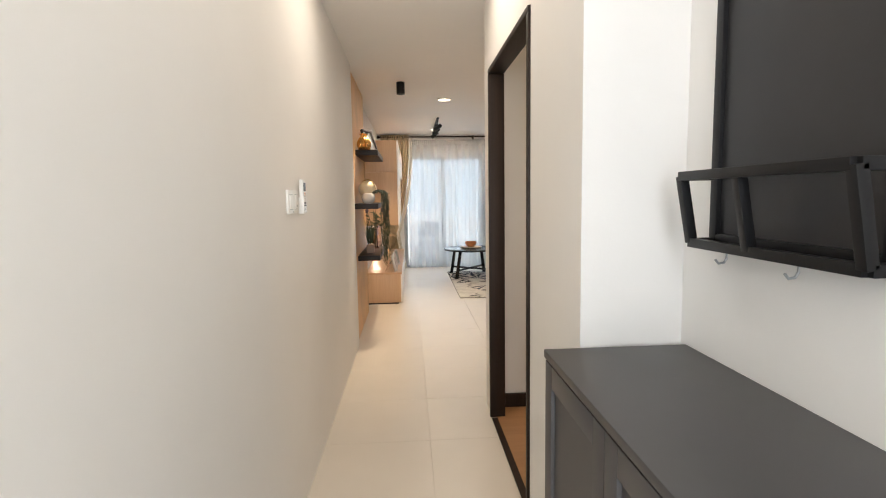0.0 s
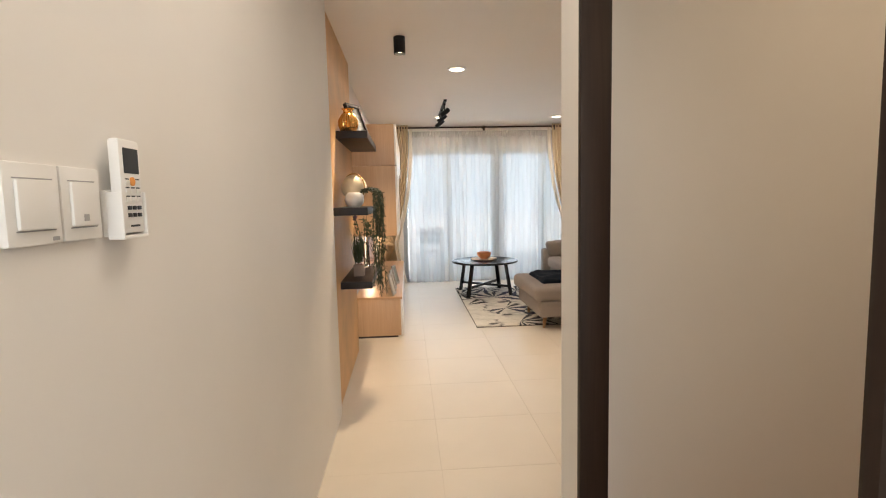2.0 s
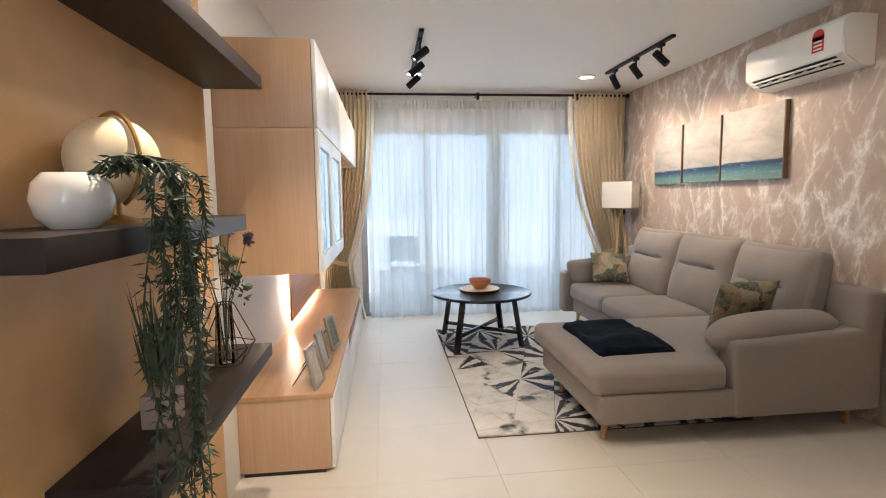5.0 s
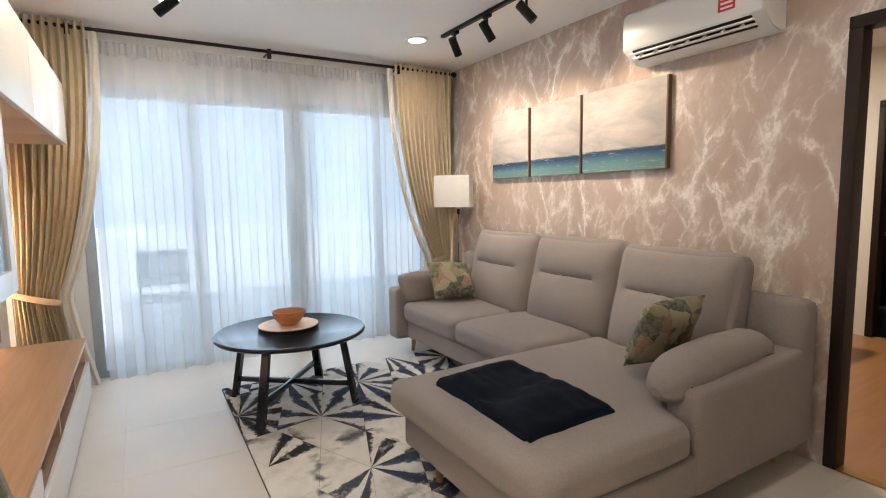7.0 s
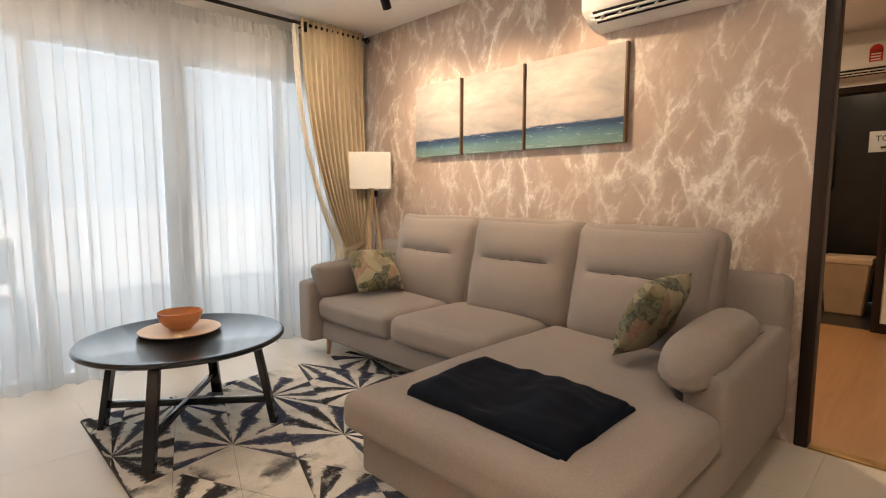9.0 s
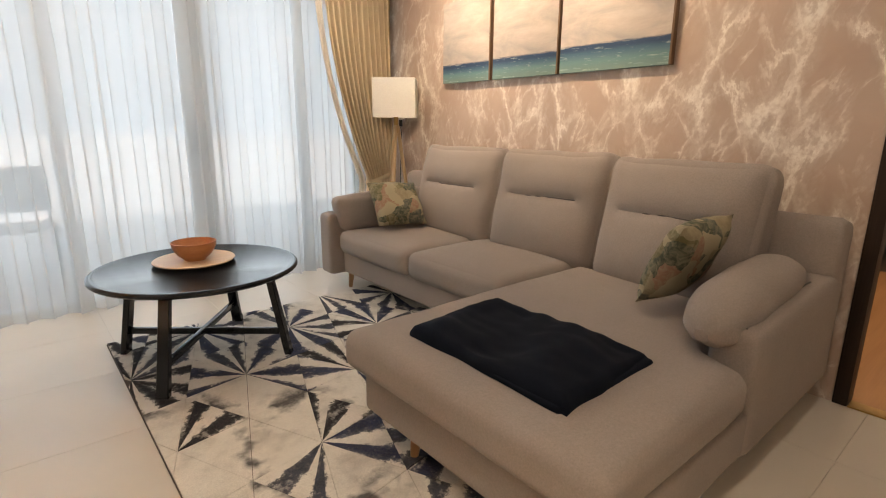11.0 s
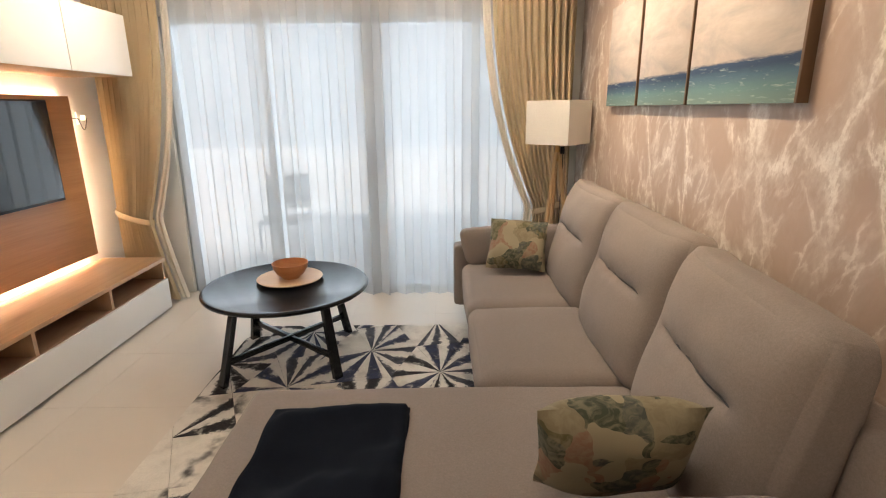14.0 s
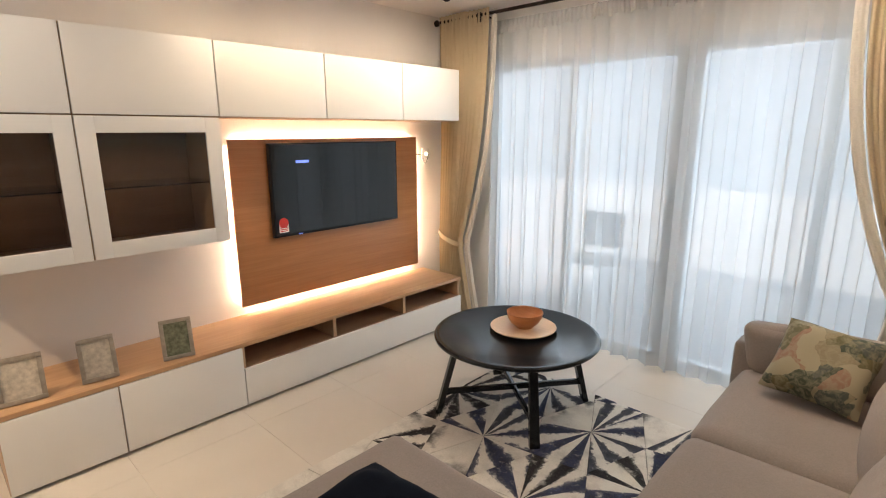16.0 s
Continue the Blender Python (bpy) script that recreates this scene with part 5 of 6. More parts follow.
for e in (Vector((w - t, 0, 0)), Vector((0, w - t, 0))):
    rod(-e + Vector((0, 0, 1.27)), e + Vector((0, 0, 1.27)), 0.003, bm=bm)
turned(bm, yaw)
part("shade_carrier", bm, M["brass"], lamp)
bm = rod((LX + 0.03, LY - 0.02, 1.15), (LX + 0.03, LY - 0.02, 1.20), 0.014)
tube([(LX + 0.03, LY - 0.02, 1.15), (LX + 0.035, LY - 0.02, 1.10), (LX + 0.03, LY, 0.6), (LX, LY + 0.05, 0.02)], 0.003, 6, bm)
part("switch_cord", bm, M["dark_plastic"], lamp, "black socket and cord")

# ---- wall art and air conditioner ----
for y0, y1, sh in ((9.36, 9.845, 0.0), (8.80, 9.335, 0.01), (8.11, 8.785, 0.03)):
    art = thing("seascape_canvas", (3.77, (y0 + y1) / 2, 1.46), "painted seascape canvas with cloudy sky over teal sea", "painting", "three seascape canvases over the sofa")
    part("canvas", box(3.765, 3.798, y0 + 0.012, y1, 1.46, 2.005, 0.003), seascape_mat(sh), art)
    part("edge_strip", box(3.764, 3.799, y0, y0 + 0.0115, 1.46, 2.005, 0.001), M["bevel_edge"], art, "brown wrapped canvas edge")


def air_conditioner(x_wall, y0, y1, z0, z1, deep, label, face=-1):
    ob = thing("air_conditioner", (x_wall, (y0 + y1) / 2, z0), label, "air conditioner", "wall air conditioners")
    xf = x_wall + face * deep
    prof = [(0.0, z1), (0.80, z1), (0.97, z1 - 0.03), (1.0, z1 - 0.09), (0.99, z0 + 0.085), (0.94, z0 + 0.065), (0.55, z0 + 0.012), (0.35, z0), (0.0, z0)]
    bm = bmesh.new()
    a = [bm.verts.new((x_wall + face * deep * p, y0, z)) for p, z in prof]
    b = [bm.verts.new((x_wall + face * deep * p, y1, z)) for p, z in prof]
    for k in range(len(prof)):
        q = (k + 1) % len(prof)
        bm.faces.new((a[k], a[q], b[q], b[k]))
    bm.faces.new(a[::-1]), bm.faces.new(b)
    bmesh.ops.recalc_face_normals(bm, faces=bm.faces)
    bmesh.ops.bevel(bm, geom=[e for e in bm.edges], offset=0.006, segments=2, affect="EDGES", clamp_overlap=True)
    part("casing", bm, M["plastic"], ob)
    # outlet with its flap and vanes along the lower front
    m0 = Vector((x_wall + face * deep * 0.97, 0, z0 + 0.072))
    m1 = Vector((x_wall + face * deep * 0.60, 0, z0 + 0.016))
    out = (m1 - m0)
    nrm = Vector((face * 0.5, 0, -0.86)).normalized()
    bm = bmesh.new()
    q = [m0 + out * 0.12 + nrm * 0.004, m0 + out * 0.92 + nrm * 0.004]
    vs = [bm.verts.new((p.x, y, p.z)) for p in q for y in (y0 + 0.06, y1 - 0.06)]
    bm.faces.new((vs[0], vs[1], vs[3], vs[2]))
    ret = bmesh.ops.extrude_face_region(bm, geom=bm.faces[:])
    bmesh.ops.translate(bm, verts=[v for v in ret["geom"] if isinstance(v, bmesh.types.BMVert)], vec=-nrm * 0.003)
    bmesh.ops.recalc_face_normals(bm, faces=bm.faces)
    part("outlet", bm, M["dark_plastic"], ob, "dark air outlet", smooth=None)
    for s in (0.30, 0.62):
        c = m0 + out * s + nrm * 0.012
        part("flap", box(c.x - 0.012, c.x + 0.012, y0 + 0.05, y1 - 0.05, c.z - 0.004, c.z + 0.004, 0.002), M["plastic"], ob)
    for k in range(7):
        y = y0 + 0.11 + k * (y1 - y0 - 0.22) / 6
        c = m0 + out * 0.5 + nrm * 0.010
        part("vane", turned(box(-0.028, 0.028, -0.003, 0.003, -0.006, 0.006), Matrix.Translation((c.x, y, c.z)) @ Euler((0, face * radians(33), 0)).to_matrix().to_4x4()), M["plastic"], ob)
    s0 = y0 + 0.13
    xs = sorted((xf + face * 0.0005, xf + face * 0.002))
    part("sticker", box(*xs, s0, s0 + 0.085, z1 - 0.175, z1 - 0.085), M["red"], ob, "red energy label")
    part("sticker", turned(rod((xs[0], s0 + 0.0425, z1 - 0.085), (xs[1], s0 + 0.0425, z1 - 0.085), 0.0425, seg=20), Matrix.Identity(4)), M["red"], ob)
    bm = bmesh.new()
    xs2 = sorted((xf + face * 0.0021, xf + face * 0.0027))
    for k in range(3):
        box(*xs2, s0 + 0.012, s0 + 0.073, z1 - 0.165 + k * 0.022, z1 - 0.155 + k * 0.022, bm=bm)
    part("sticker_print", bm, M["paper"], ob)
    return ob


air_conditioner(XR, 7.50, 8.30, 2.08, 2.37, 0.215, "white wall air conditioner with red energy label")
air_conditioner(6.62, 7.15, 7.98, 2.12, 2.40, 0.20, "white bedroom air conditioner above the bathroom doorway")

# ---- ceiling lights ----
for k, (dx, dy) in enumerate(DOWNLIGHTS):
    ob = thing("downlight", (dx, dy, CEIL - 0.014), "lit round recessed ceiling downlight", "downlight", "ceiling downlights")
    part("rim", lathe([(0.066, 0.0), (0.084, 0.004), (0.088, 0.014), (0.066, 0.014)], (dx, dy, CEIL - 0.0142), 40), M["plastic"], ob)
    part("diffuser", rod((dx, dy, CEIL - 0.010), (dx, dy, CEIL - 0.002), 0.066, seg=40), M["lit"], ob, "glowing diffuser")
ob = thing("surface_spot", (0.75, 6.12, CEIL - 0.12), "black cylindrical ceiling spotlight", "spotlight")
part("body", lathe([(0.036, 0.0), (0.042, 0.0), (0.042, 0.1195), (0.0, 0.1195), (0.0, 0.03), (0.034, 0.02)], (0.75, 6.12, CEIL - 0.12), 36), M["charcoal_metal"], ob)
part("bulb", rod((0.75, 6.12, CEIL - 0.104), (0.75, 6.12, CEIL - 0.098), 0.030, seg=24), M["lit_spot"], ob, "lit bulb")


def light_rail(heads, y0, y1):
    x = heads[0][0]
    ob = thing("light_rail", (x, (y0 + y1) / 2, CEIL - 0.02), "black ceiling rail with three tilting spotlights", "track light", "ceiling light rails")
    part("track", box(x - 0.017, x + 0.017, y0, y1, CEIL - 0.022, CEIL - 0.0005, 0.003), M["charcoal_metal"], ob)
    for hx, hy, aim in heads:
        c = Vector((hx, hy, CEIL - 0.13))
        d = (Vector(aim) - c).normalized()
        bm = lathe([(0.0, -0.07), (0.026, -0.07), (0.029, -0.062), (0.029, 0.066), (0.026, 0.068), (0.024, 0.05), (0.0, 0.045)], (0, 0, 0), 28)
        h = part("spot_head", turned(bm, Matrix.Translation(c) @ d.to_track_quat("Z", "Y").to_matrix().to_4x4()), M["charcoal_metal"], ob, "black cylindrical spot head")
        bm = rod(c + Vector((0, 0, 0.03)), (hx, hy, CEIL - 0.02), 0.008)
        box(hx - 0.014, hx + 0.014, hy - 0.035, hy + 0.035, CEIL - 0.045, CEIL - 0.022, 0.003, bm=bm)
        part("stem", bm, M["charcoal_metal"], h)
        b = part("bulb", rod(c + d * 0.047, c + d * 0.052, 0.023, seg=20), M["lit_spot"], h, "lit bulb")


light_rail(RAIL_LEFT, 8.45, 9.62)
light_rail(RAIL_RIGHT, 8.45, 9.60)

# ---- entry: shoe cabinet, message board, switches ----
cab = thing("shoe_cabinet", (1.39, 1.3, 0.0), "charcoal painted shoe cabinet with panelled doors", "cabinet")
CX0, CX1, CY0, CY1, CZ = 1.19, 1.598, 0.35, 2.13, 0.937
part("body", box(CX0 + 0.022, CX1, CY0, CY1 - 0.004, 0.0, CZ - 0.022, 0.002), M["charcoal"], cab)
part("top", box(CX0 - 0.004, CX1, CY0 - 0.01, CY1, CZ - 0.022, CZ, 0.003), M["charcoal"], cab)
for k in range(4):
    y1 = CY1 - 0.004 - k * 0.44
    y0 = y1 - 0.438
    bm = bmesh.new()
    f = 0.062
    for b in ((y0, y0 + f, 0.06, CZ - 0.03), (y1 - f, y1, 0.06, CZ - 0.03), (y0 + f, y1 - f, 0.06, 0.06 + f), (y0 + f, y1 - f, CZ - 0.03 - f, CZ - 0.03)):
        box(CX0, CX0 + 0.020, *b, 0.002, bm=bm)
    door = part("door", bm, M["charcoal"], cab, "framed panel door")
    part("door_panel", box(CX0 + 0.010, CX0 + 0.018, y0 + f, y1 - f, 0.06 + f, CZ - 0.03 - f), M["charcoal"], door)

rack = thing("message_board", (1.56, 1.75, 1.22), "black framed message board with a letter rack and hooks", "message board")
BY0, BY1, BXW = 1.49, 1.995, 1.60
bm = bmesh.new()
for y0, y1, z0, z1 in ((BY0, BY0 + 0.028, 1.24, 1.98), (BY1 - 0.028, BY1, 1.24, 1.98), (BY0 + 0.028, BY1 - 0.028, 1.24, 1.265), (BY0 + 0.028, BY1 - 0.028, 1.955, 1.98)):
    box(BXW - 0.028, BXW - 0.0005, y0, y1, z0, z1, 0.003, bm=bm)
part("frame", bm, M["charcoal_metal"], rack)
part("board", box(BXW - 0.016, BXW - 0.002, BY0 + 0.028, BY1 - 0.028, 1.265, 1.955), M["slate"], rack, "dark grey writing surface", smooth=None)
bm = bmesh.new()
# the letter rack leans out at the top
ft, fb, zt, zb = BXW - 0.105, BXW - 0.075, 1.408, 1.243


def bar(p, q, w=0.010):
    p, q = Vector(p), Vector(q)
    d = q - p
    return turned(box(-d.length / 2, d.length / 2, -w, w, -w, w, 0.002), Matrix.Translation((p + q) / 2) @ d.to_track_quat("X", "Z").to_matrix().to_4x4())


for p, q in (((ft, BY0, zt), (ft, BY1 - 0.005, zt)), ((fb, BY0, zb), (fb, BY1 - 0.005, zb)), ((ft, BY0, zt), (fb, BY0, zb)), ((ft, BY1 - 0.005, zt), (fb, BY1 - 0.005, zb)),
             ((ft, 1.77, zt), (fb, 1.77, zb)), ((ft, BY0, zt), (BXW - 0.01, BY0, zt)), ((ft, BY1 - 0.005, zt), (BXW - 0.01, BY1 - 0.005, zt)),
             ((fb, BY0, zb), (BXW - 0.01, BY0, zb)), ((fb, BY1 - 0.005, zb), (BXW - 0.01, BY1 - 0.005, zb))):
    join(bm, bar(p, q, 0.011))
box(fb, BXW - 0.002, BY0, BY1, zb - 0.006, zb + 0.002, bm=bm)
part("letter_rack", bm, M["charcoal_metal"], rack)
for y in (1.70, 1.93):
    bm = tube([(BXW - 0.02, y, 1.24), (BXW - 0.02, y, 1.208), (BXW - 0.026, y, 1.198), (BXW - 0.04, y, 1.196), (BXW - 0.048, y, 1.206)], 0.003, 8)
    part("hook", bm, M["frame_alu"], rack, "small metal hook")

sw = thing("light_switch", (XL, 2.95, 1.31), "white double light switch plate", "light switch")
for y0, y1 in ((2.862, 2.954), (2.957, 3.040)):
    p = part("plate", box(XL, XL + 0.011, y0, y1, 1.306, 1.404, 0.004), M["plastic"], sw)
    part("rocker", box(XL + 0.011, XL + 0.016, y0 + 0.014, y1 - 0.014, 1.325, 1.384, 0.003), M["plastic"], p, "large flat rocker")
    part("gap", box(XL + 0.0108, XL + 0.0115, y0 + 0.013, y1 - 0.013, 1.3845, 1.3862), M["plastic_grey"], p)
    part("gap", box(XL + 0.0108, XL + 0.0115, y0 + 0.013, y1 - 0.013, 1.3228, 1.3245), M["plastic_grey"], p)
part("marking", box(XL + 0.011, XL + 0.0114, 2.934, 2.946, 1.310, 1.315), M["plastic_grey"], sw, "tiny printed mark")
part("marking", box(XL + 0.016, XL + 0.0164, 2.991, 3.002, 1.332, 1.341), M["plastic_grey"], sw, "tiny printed mark")
rem = thing("remote_control", (XL, 3.092, 1.30), "white air conditioner remote in its wall holder", "remote control")
RY, RX = 3.092, XL + 0.030
hold = box(XL, XL + 0.010, RY - 0.036, RY + 0.036, 1.305, 1.375, 0.004)
for a, b in ((RY - 0.036, RY - 0.031), (RY + 0.031, RY + 0.036)):
    box(XL + 0.008, RX + 0.002, a, b, 1.305, 1.372, 0.002, bm=hold)
box(XL + 0.008, RX + 0.002, RY - 0.036, RY + 0.036, 1.301, 1.307, 0.002, bm=hold)
part("holder", hold, M["plastic"], rem)
part("case", box(XL + 0.012, RX, RY - 0.030, RY + 0.030, 1.309, 1.452, 0.007), M["plastic"], rem)
part("display", box(RX, RX + 0.0007, RY - 0.021, RY + 0.021, 1.400, 1.438), M["dark_plastic"], rem, "dark display")
part("button", rod((RX, RY - 0.001, 1.388), (RX + 0.002, RY - 0.001, 1.388), 0.0068, seg=18), M["orange"], rem, "round orange button")
for r in range(3):
    for c in (-1, 0, 1):
        if r or c:
            part("button", box(RX, RX + 0.0018, RY + c * 0.015 - 0.006, RY + c * 0.015 + 0.006, 1.383 - r * 0.013, 1.390 - r * 0.013, 0.0006), M["paper"], rem)
            part("marking", box(RX, RX + 0.0006, RY + c * 0.015 - 0.005, RY + c * 0.015 + 0.005, 1.3905 - r * 0.013, 1.3925 - r * 0.013), M["slate"], rem)
for r in range(2):
    for c in (-1, 0, 1):
        part("button", box(RX, RX + 0.0018, RY + c * 0.014 - 0.005, RY + c * 0.014 + 0.005, 1.345 - r * 0.011, 1.351 - r * 0.011, 0.0006), M["slate"], rem)
part("marking", box(RX, RX + 0.0006, RY - 0.013, RY + 0.013, 1.319, 1.322), M["slate"], rem, "bar of unreadable print")

# ---- dining corner ----
dt = thing("dining_table", (2.85, 4.95, 0.0), "dark wooden dining table", "dining table")
part("tabletop", box(2.50, 3.40, 4.35, 5.62, 0.715, 0.75, 0.008), M["table_wood"], dt)
bm = bmesh.new()
for b in ((2.57, 3.33, 4.42, 4.44), (2.57, 3.33, 5.53, 5.55), (2.57, 2.59, 4.44, 5.53), (3.31, 3.33, 4.44, 5.53)):
    box(*b, 0.63, 0.715, 0.002, bm=bm)
part("apron", bm, M["black_paint"], dt)
for x, y in ((2.60, 4.45), (3.30, 4.45), (2.60, 5.52), (3.30, 5.52)):
    part("leg", rod((x, y, 0.0), (x, y, 0.66), 0.022, 0.034, 16), M["black_paint"], dt)


def dining_chair(m):
    ob = new("dining_chair")
    ob.empty_display_size = 0.05
    ORIGIN[ob] = Vector((0, 0, 0))
    tagged(ob, "black wooden dining chair with a spindle back", "chair", "dining chairs round the table")
    # faces +x; back at x = -0.2
    part("seat", turned(soft((0.44, 0.44, 0.04), 0.018, cuts=8, rough=0.001), Matrix.Translation((0.02, 0, 0.445))), M["black_paint"], ob)
    for y in (-0.19, 0.19):
        part("leg", rod((0.22, y * 1.05, 0), (0.19, y * 0.9, 0.43), 0.013, 0.019), M["black_paint"], ob)
        part("leg", rod((-0.25, y * 1.05, 0), (-0.18, y * 0.9, 0.43), 0.013, 0.019), M["black_paint"], ob)
        part("back_post", bar((-0.185, y, 0.44), (-0.265, y * 1.06, 0.905), 0.014), M["black_paint"], ob)
    pts = [(-0.262 - 0.035 * (1 - (k / 5) ** 2), 0.205 * k / 5, 0.905) for k in range(-5, 6)]
    bm, rings = bmesh.new(), []
    for k, p in enumerate(pts):
        d = (Vector(pts[min(k + 1, 10)]) - Vector(pts[max(k - 1, 0)])).normalized()
        e = Vector((-d.y, d.x, 0))
        rings.append([bm.verts.new(Vector(p) + e * (a * 0.011) + Vector((0, 0, c * 0.03))) for a, c in ((1, 0.8), (0.6, 1), (-0.6, 1), (-1, 0.8), (-1, -1), (1, -1))])
    for a, c in zip(rings, rings[1:]):
        for k in range(6):
            bm.faces.new((a[k], a[(k + 1) % 6], c[(k + 1) % 6], c[k]))
    bm.faces.new(rings[0][::-1]), bm.faces.new(rings[-1])
    bmesh.ops.recalc_face_normals(bm, faces=bm.faces)
    part("top_rail", bm, M["black_paint"], ob)
    for k in range(-3, 4):
        y = 0.045 * k * 1.05
        part("spindle", rod((-0.188, y * 0.92, 0.455), (-0.262 - 0.035 * (1 - (k / 4.5) ** 2), y, 0.885), 0.0085, 0.0075, 10), M["black_paint"], ob)
    for y in (-0.175, 0.175):
        part("side_stretcher", rod((0.205, y, 0.2), (-0.215, y, 0.2), 0.009), M["black_paint"], ob)
    ob.matrix_basis = m
    return ob


chair = dining_chair(pose(2.27, 4.90, 0, 0, 0, 3))
copy_thing(chair, pose(3.42, 5.0, 0, 0, 0, 180))

# ---- bedroom and bathroom through the doorway ----
bed = thing("bed", (5.1, 9.1, 0.0), "bed with a dark brown patterned bedspread", "bed")
part("base", box(4.30, 5.95, 8.02, 10.2, 0.0, 0.30, 0.01), M["jamb"], bed)
part("mattress", turned(soft((1.68, 2.2, 0.24), 0.06, (0, 0, 0.02), 14), Matrix.Translation((5.125, 9.10, 0.42))), M["bedspread"], bed, "brown patterned bedspread")
ward = thing("wardrobe", (6.02, 10.3, 0.0), "tall dark brown wardrobe", "wardrobe")
part("body", box(5.55, 6.50, 10.05, 10.498, 0.0, 2.40, 0.004), M["vanity"], ward)
for a in (5.555, 6.03):
    part("door", box(a, a + 0.465, 10.03, 10.048, 0.05, 2.38, 0.003), M["vanity"], ward)
leaf = thing("bedroom_door", (4.4, 6.40, 0.0), "white bedroom door standing open", "door")
swing = Matrix.Translation((3.94, 6.44, 0)) @ Euler((0, 0, radians(34))).to_matrix().to_4x4()
part("leaf", turned(box(0.0, 0.80, -0.04, 0.0, 0.008, 2.0, 0.003), swing), M["wall"], leaf)
part("handle", turned(rod((0.73, 0.0, 1.0), (0.73, 0.06, 1.0), 0.009, bm=rod((0.62, 0.055, 1.0), (0.74, 0.055, 1.0), 0.009)), swing), M["frame_alu"], leaf)
structure("skirting_bedroom", box(6.60, 6.619, 5.57, 7.17, 0.0, 0.085, 0.003), M["jamb"], "dark wooden skirting board")
fp = thing("framed_picture", (3.9, 8.75, 1.62), "gold framed red flower picture on the bedroom wall", "picture")
for y0, y1, z0, z1 in ((8.50, 9.0, 1.62, 1.655), (8.50, 9.0, 1.985, 2.02), (8.50, 8.535, 1.655, 1.985), (8.965, 9.0, 1.655, 1.985)):
    part("frame_bar", box(XR + 0.081, XR + 0.105, y0, y1, z0, z1, 0.004), M["brass"], fp, "gold moulding")
part("print", box(XR + 0.081, XR + 0.090, 8.535, 8.965, 1.655, 1.985), M["picture_red"], fp, "red and white flower print", smooth=None)
mc = thing("mirror_cabinet", (8.12, 7.95, 1.25), "bathroom mirror cabinet with three doors", "cabinet")
part("body", box(8.06, 8.199, 7.78, 8.77, 1.24, 1.86, 0.003), M["vanity"], mc)
for a, b in ((7.785, 8.11), (8.115, 8.44), (8.445, 8.765)):
    part("mirror_door", box(8.04, 8.058, a, b, 1.245, 1.855, 0.002), M["mirror"], mc, "mirrored door")
vn = thing("vanity_unit", (7.95, 8.2, 0.45), "dark wall-hung vanity with a white basin top", "vanity")
part("body", box(7.76, 8.199, 7.93, 8.75, 0.42, 0.83, 0.003), M["vanity"], vn)
part("basin_top", box(7.74, 8.199, 7.91, 8.77, 0.83, 0.86, 0.006), M["white_ceramic"], vn, "white ceramic basin top")
part("tap", rod((8.08, 8.35, 0.86), (8.08, 8.35, 0.98), 0.012, bm=rod((8.08, 8.35, 0.975), (7.98, 8.35, 0.965), 0.010)), M["frame_alu"], vn, "chrome tap")
bn = thing("waste_bin", (7.3, 7.52, -0.01), "tan tapered waste bin with a folded rim", "bin")
bm = bmesh.new()
bmesh.ops.create_cone(bm, cap_ends=True, segments=4, radius1=0.21, radius2=0.275, depth=0.56)
turned(bm, Matrix.Translation((7.45, 7.50, 0.27)) @ Euler((0, 0, radians(45))).to_matrix().to_4x4())
bmesh.ops.bevel(bm, geom=bm.edges, offset=0.012, segments=2, affect="EDGES")
part("tub", bm, M["bin"], bn)
part("rim", box(7.25, 7.65, 7.30, 7.70, 0.50, 0.56, 0.008), M["birch"], bn)
sg = thing("toilet_sign", (8.19, 7.18, 1.55), "white paper sign reading TOILET", "sign")
part("sheet", box(8.194, 8.199, 7.12, 7.50, 1.62, 1.84), M["paper"], sg, smooth=None)
cu = bpy.data.curves.new("lettering", "FONT")
cu.body, cu.size, cu.extrude, cu.align_x, cu.align_y = "TOILET", 0.085, 0.0008, "CENTER", "CENTER"
txt = new("lettering", cu)
txt.data.materials.append(M["ink"])
txt.parent = sg
ORIGIN[txt] = ORIGIN[sg]
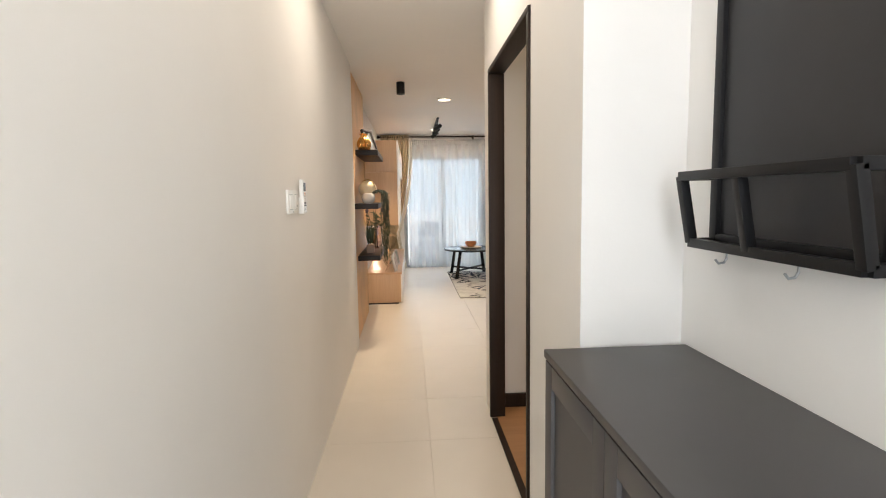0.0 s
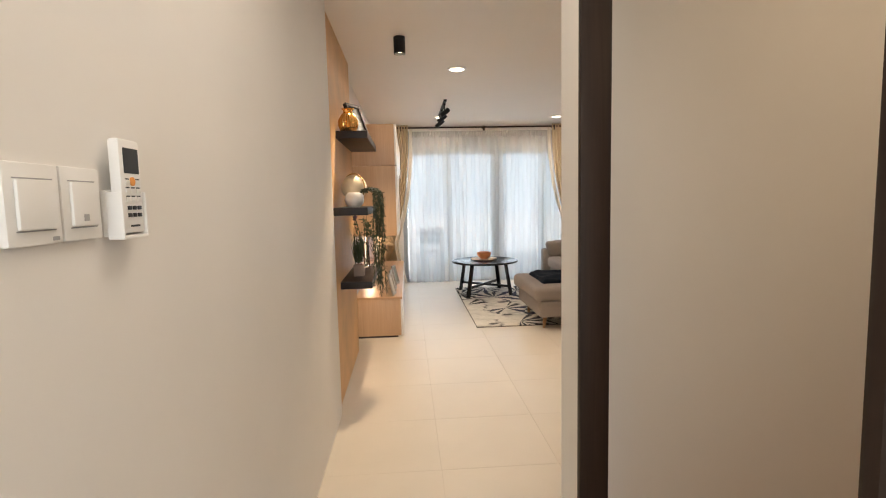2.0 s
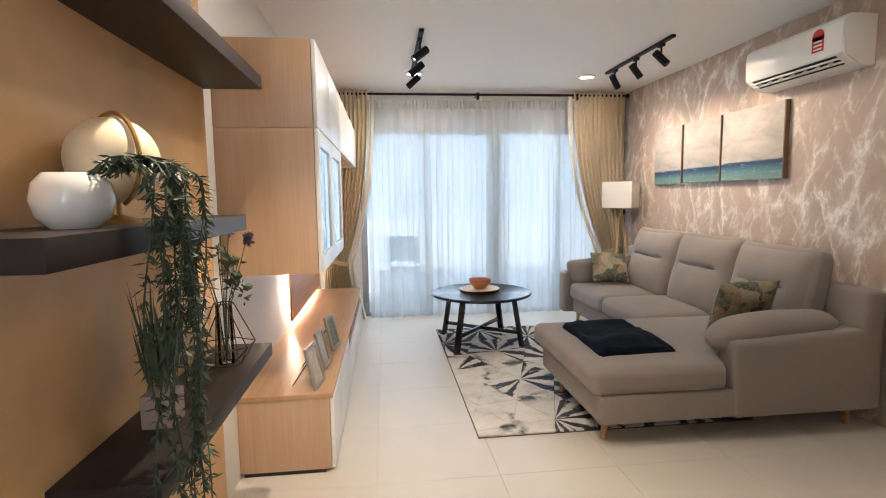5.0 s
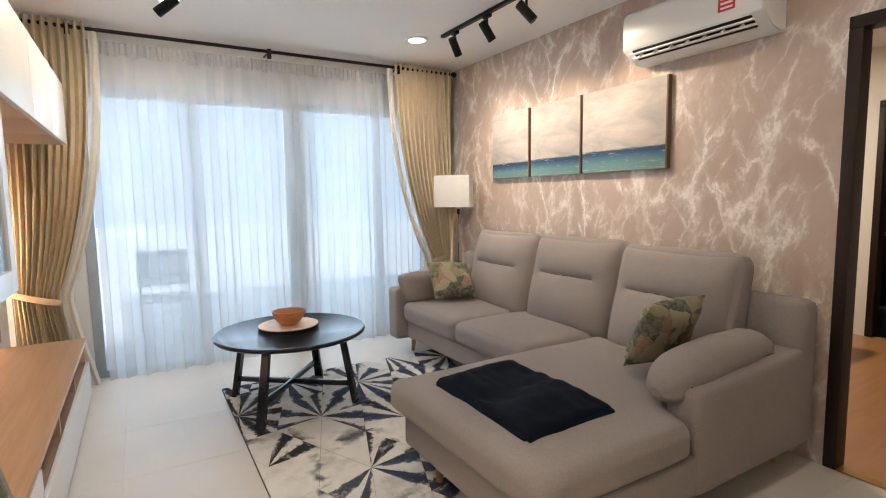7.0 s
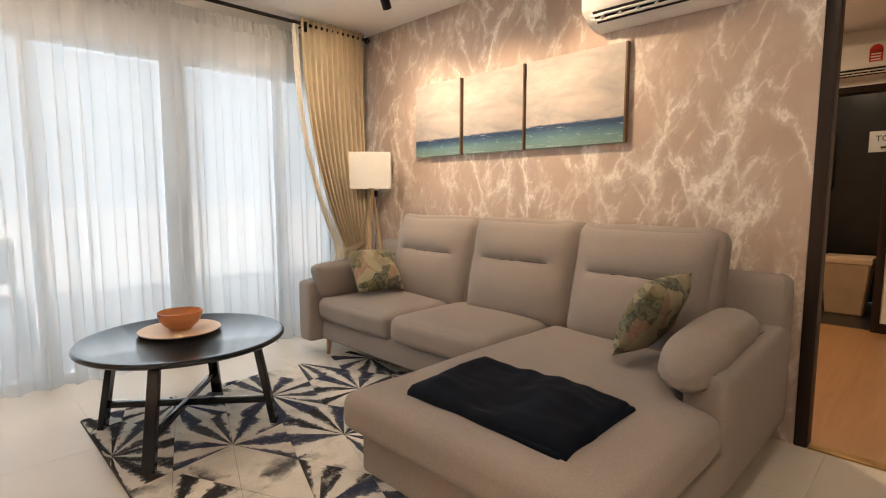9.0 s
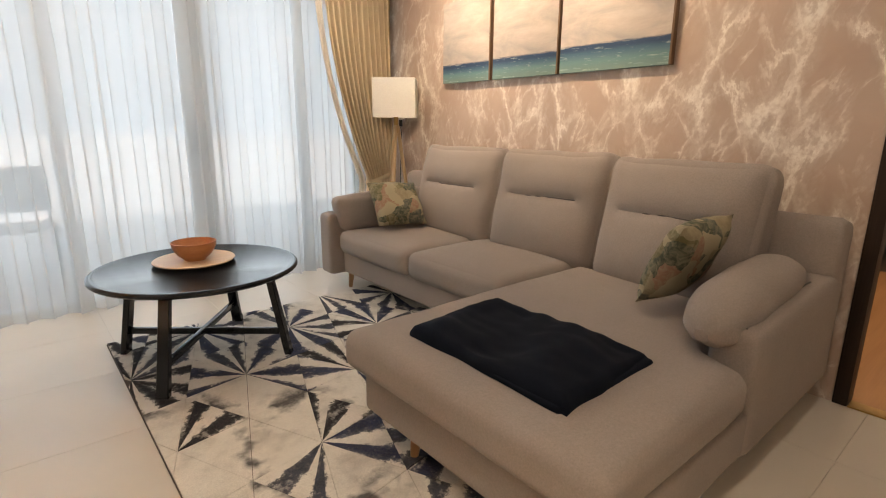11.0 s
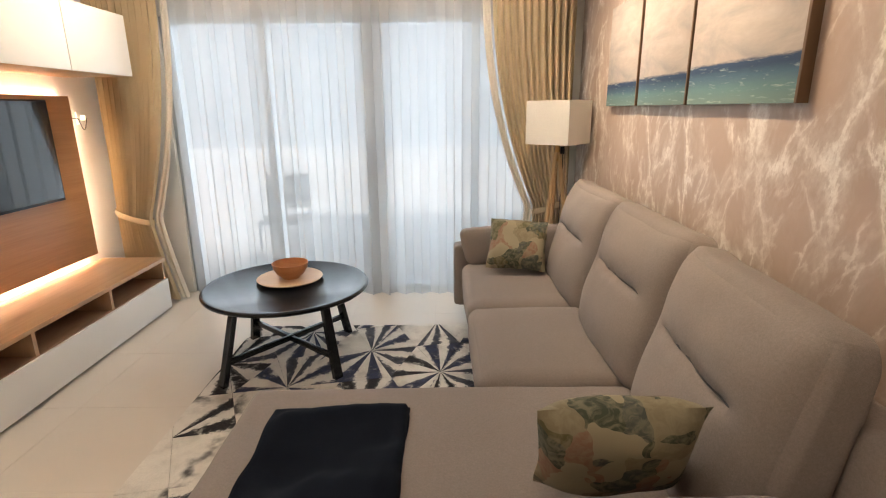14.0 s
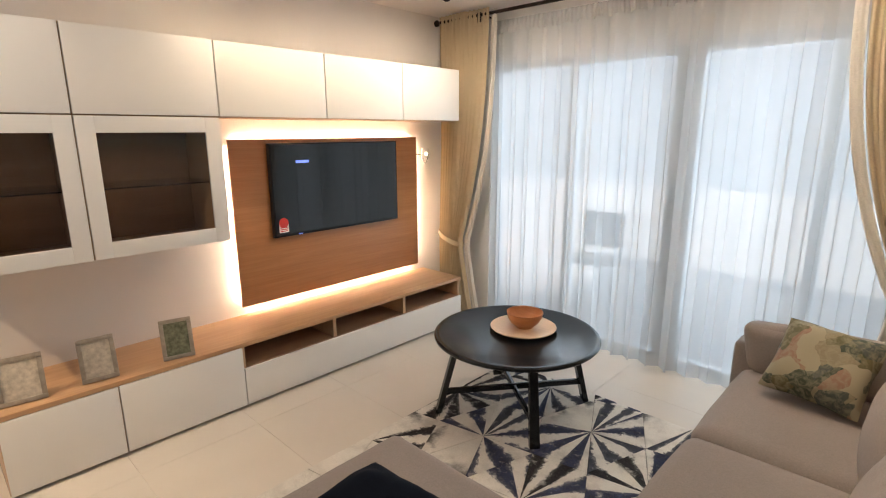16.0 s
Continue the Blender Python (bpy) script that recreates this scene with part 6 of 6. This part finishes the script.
txt.matrix_basis = Matrix.Translation(Vector((8.193, 7.31, 1.76)) - ORIGIN[sg]) @ Euler((radians(90), 0, radians(-90))).to_matrix().to_4x4()
part("arrow", bar((8.193, 7.24, 1.67), (8.193, 7.40, 1.67), 0.008), M["ink"], sg)

# balcony furniture behind the sheer
bt = thing("balcony_chair", (1.2, 11.6, -0.03), "dark metal balcony chair behind the sheer curtain", "chair")
part("seat", box(1.0, 1.42, 11.35, 11.75, 0.40, 0.43, 0.006), M["charcoal_metal"], bt)
part("backrest", box(1.0, 1.42, 11.74, 11.765, 0.5, 0.84, 0.006), M["charcoal_metal"], bt)
for x in (1.02, 1.40):
    part("leg", rod((x, 11.37, -0.03), (x, 11.37, 0.41), 0.012), M["charcoal_metal"], bt)
    part("leg", rod((x, 11.75, -0.03), (x, 11.75, 0.84), 0.012), M["charcoal_metal"], bt)

# ---- floor tiles ----
X0T, Y0T, PT, GAP = 0.905 - 0.6 * 2, 4.11 - 0.6 * 9, 0.6, 0.0011
shared = {}
for i in range(7):
    for j in range(21):
        x0, x1 = X0T + PT * i + GAP / 2, X0T + PT * (i + 1) - GAP / 2
        y0, y1 = Y0T + PT * j + GAP / 2, Y0T + PT * (j + 1) - GAP / 2
        x0, x1, y0, y1 = max(x0, XT - 0.05), min(x1, XR + 0.0), max(y0, -1.3), min(y1, YW + 0.1)
        if x1 - x0 < 0.01 or y1 - y0 < 0.01 or (x0 > 1.75 and y1 < 3.95):
            continue
        size = (round(x1 - x0, 4), round(y1 - y0, 4))
        if size not in shared:
            bm = box(-size[0] / 2, size[0] / 2, -size[1] / 2, size[1] / 2, -0.004, 0.0)
            bmesh.ops.bevel(bm, geom=[e for e in bm.edges if all(v.co.z > -0.001 for v in e.verts)], offset=0.0007, segments=1, affect="EDGES")
            me = bpy.data.meshes.new("tile")
            bm.to_mesh(me)
            bm.free()
            me.materials.append(M["tile"])
            shared[size] = me
        t = new("tile", shared[size])
        t.parent = floor_base
        t.location = Vector(((x0 + x1) / 2, (y0 + y1) / 2, 0.0)) - floor_base.location
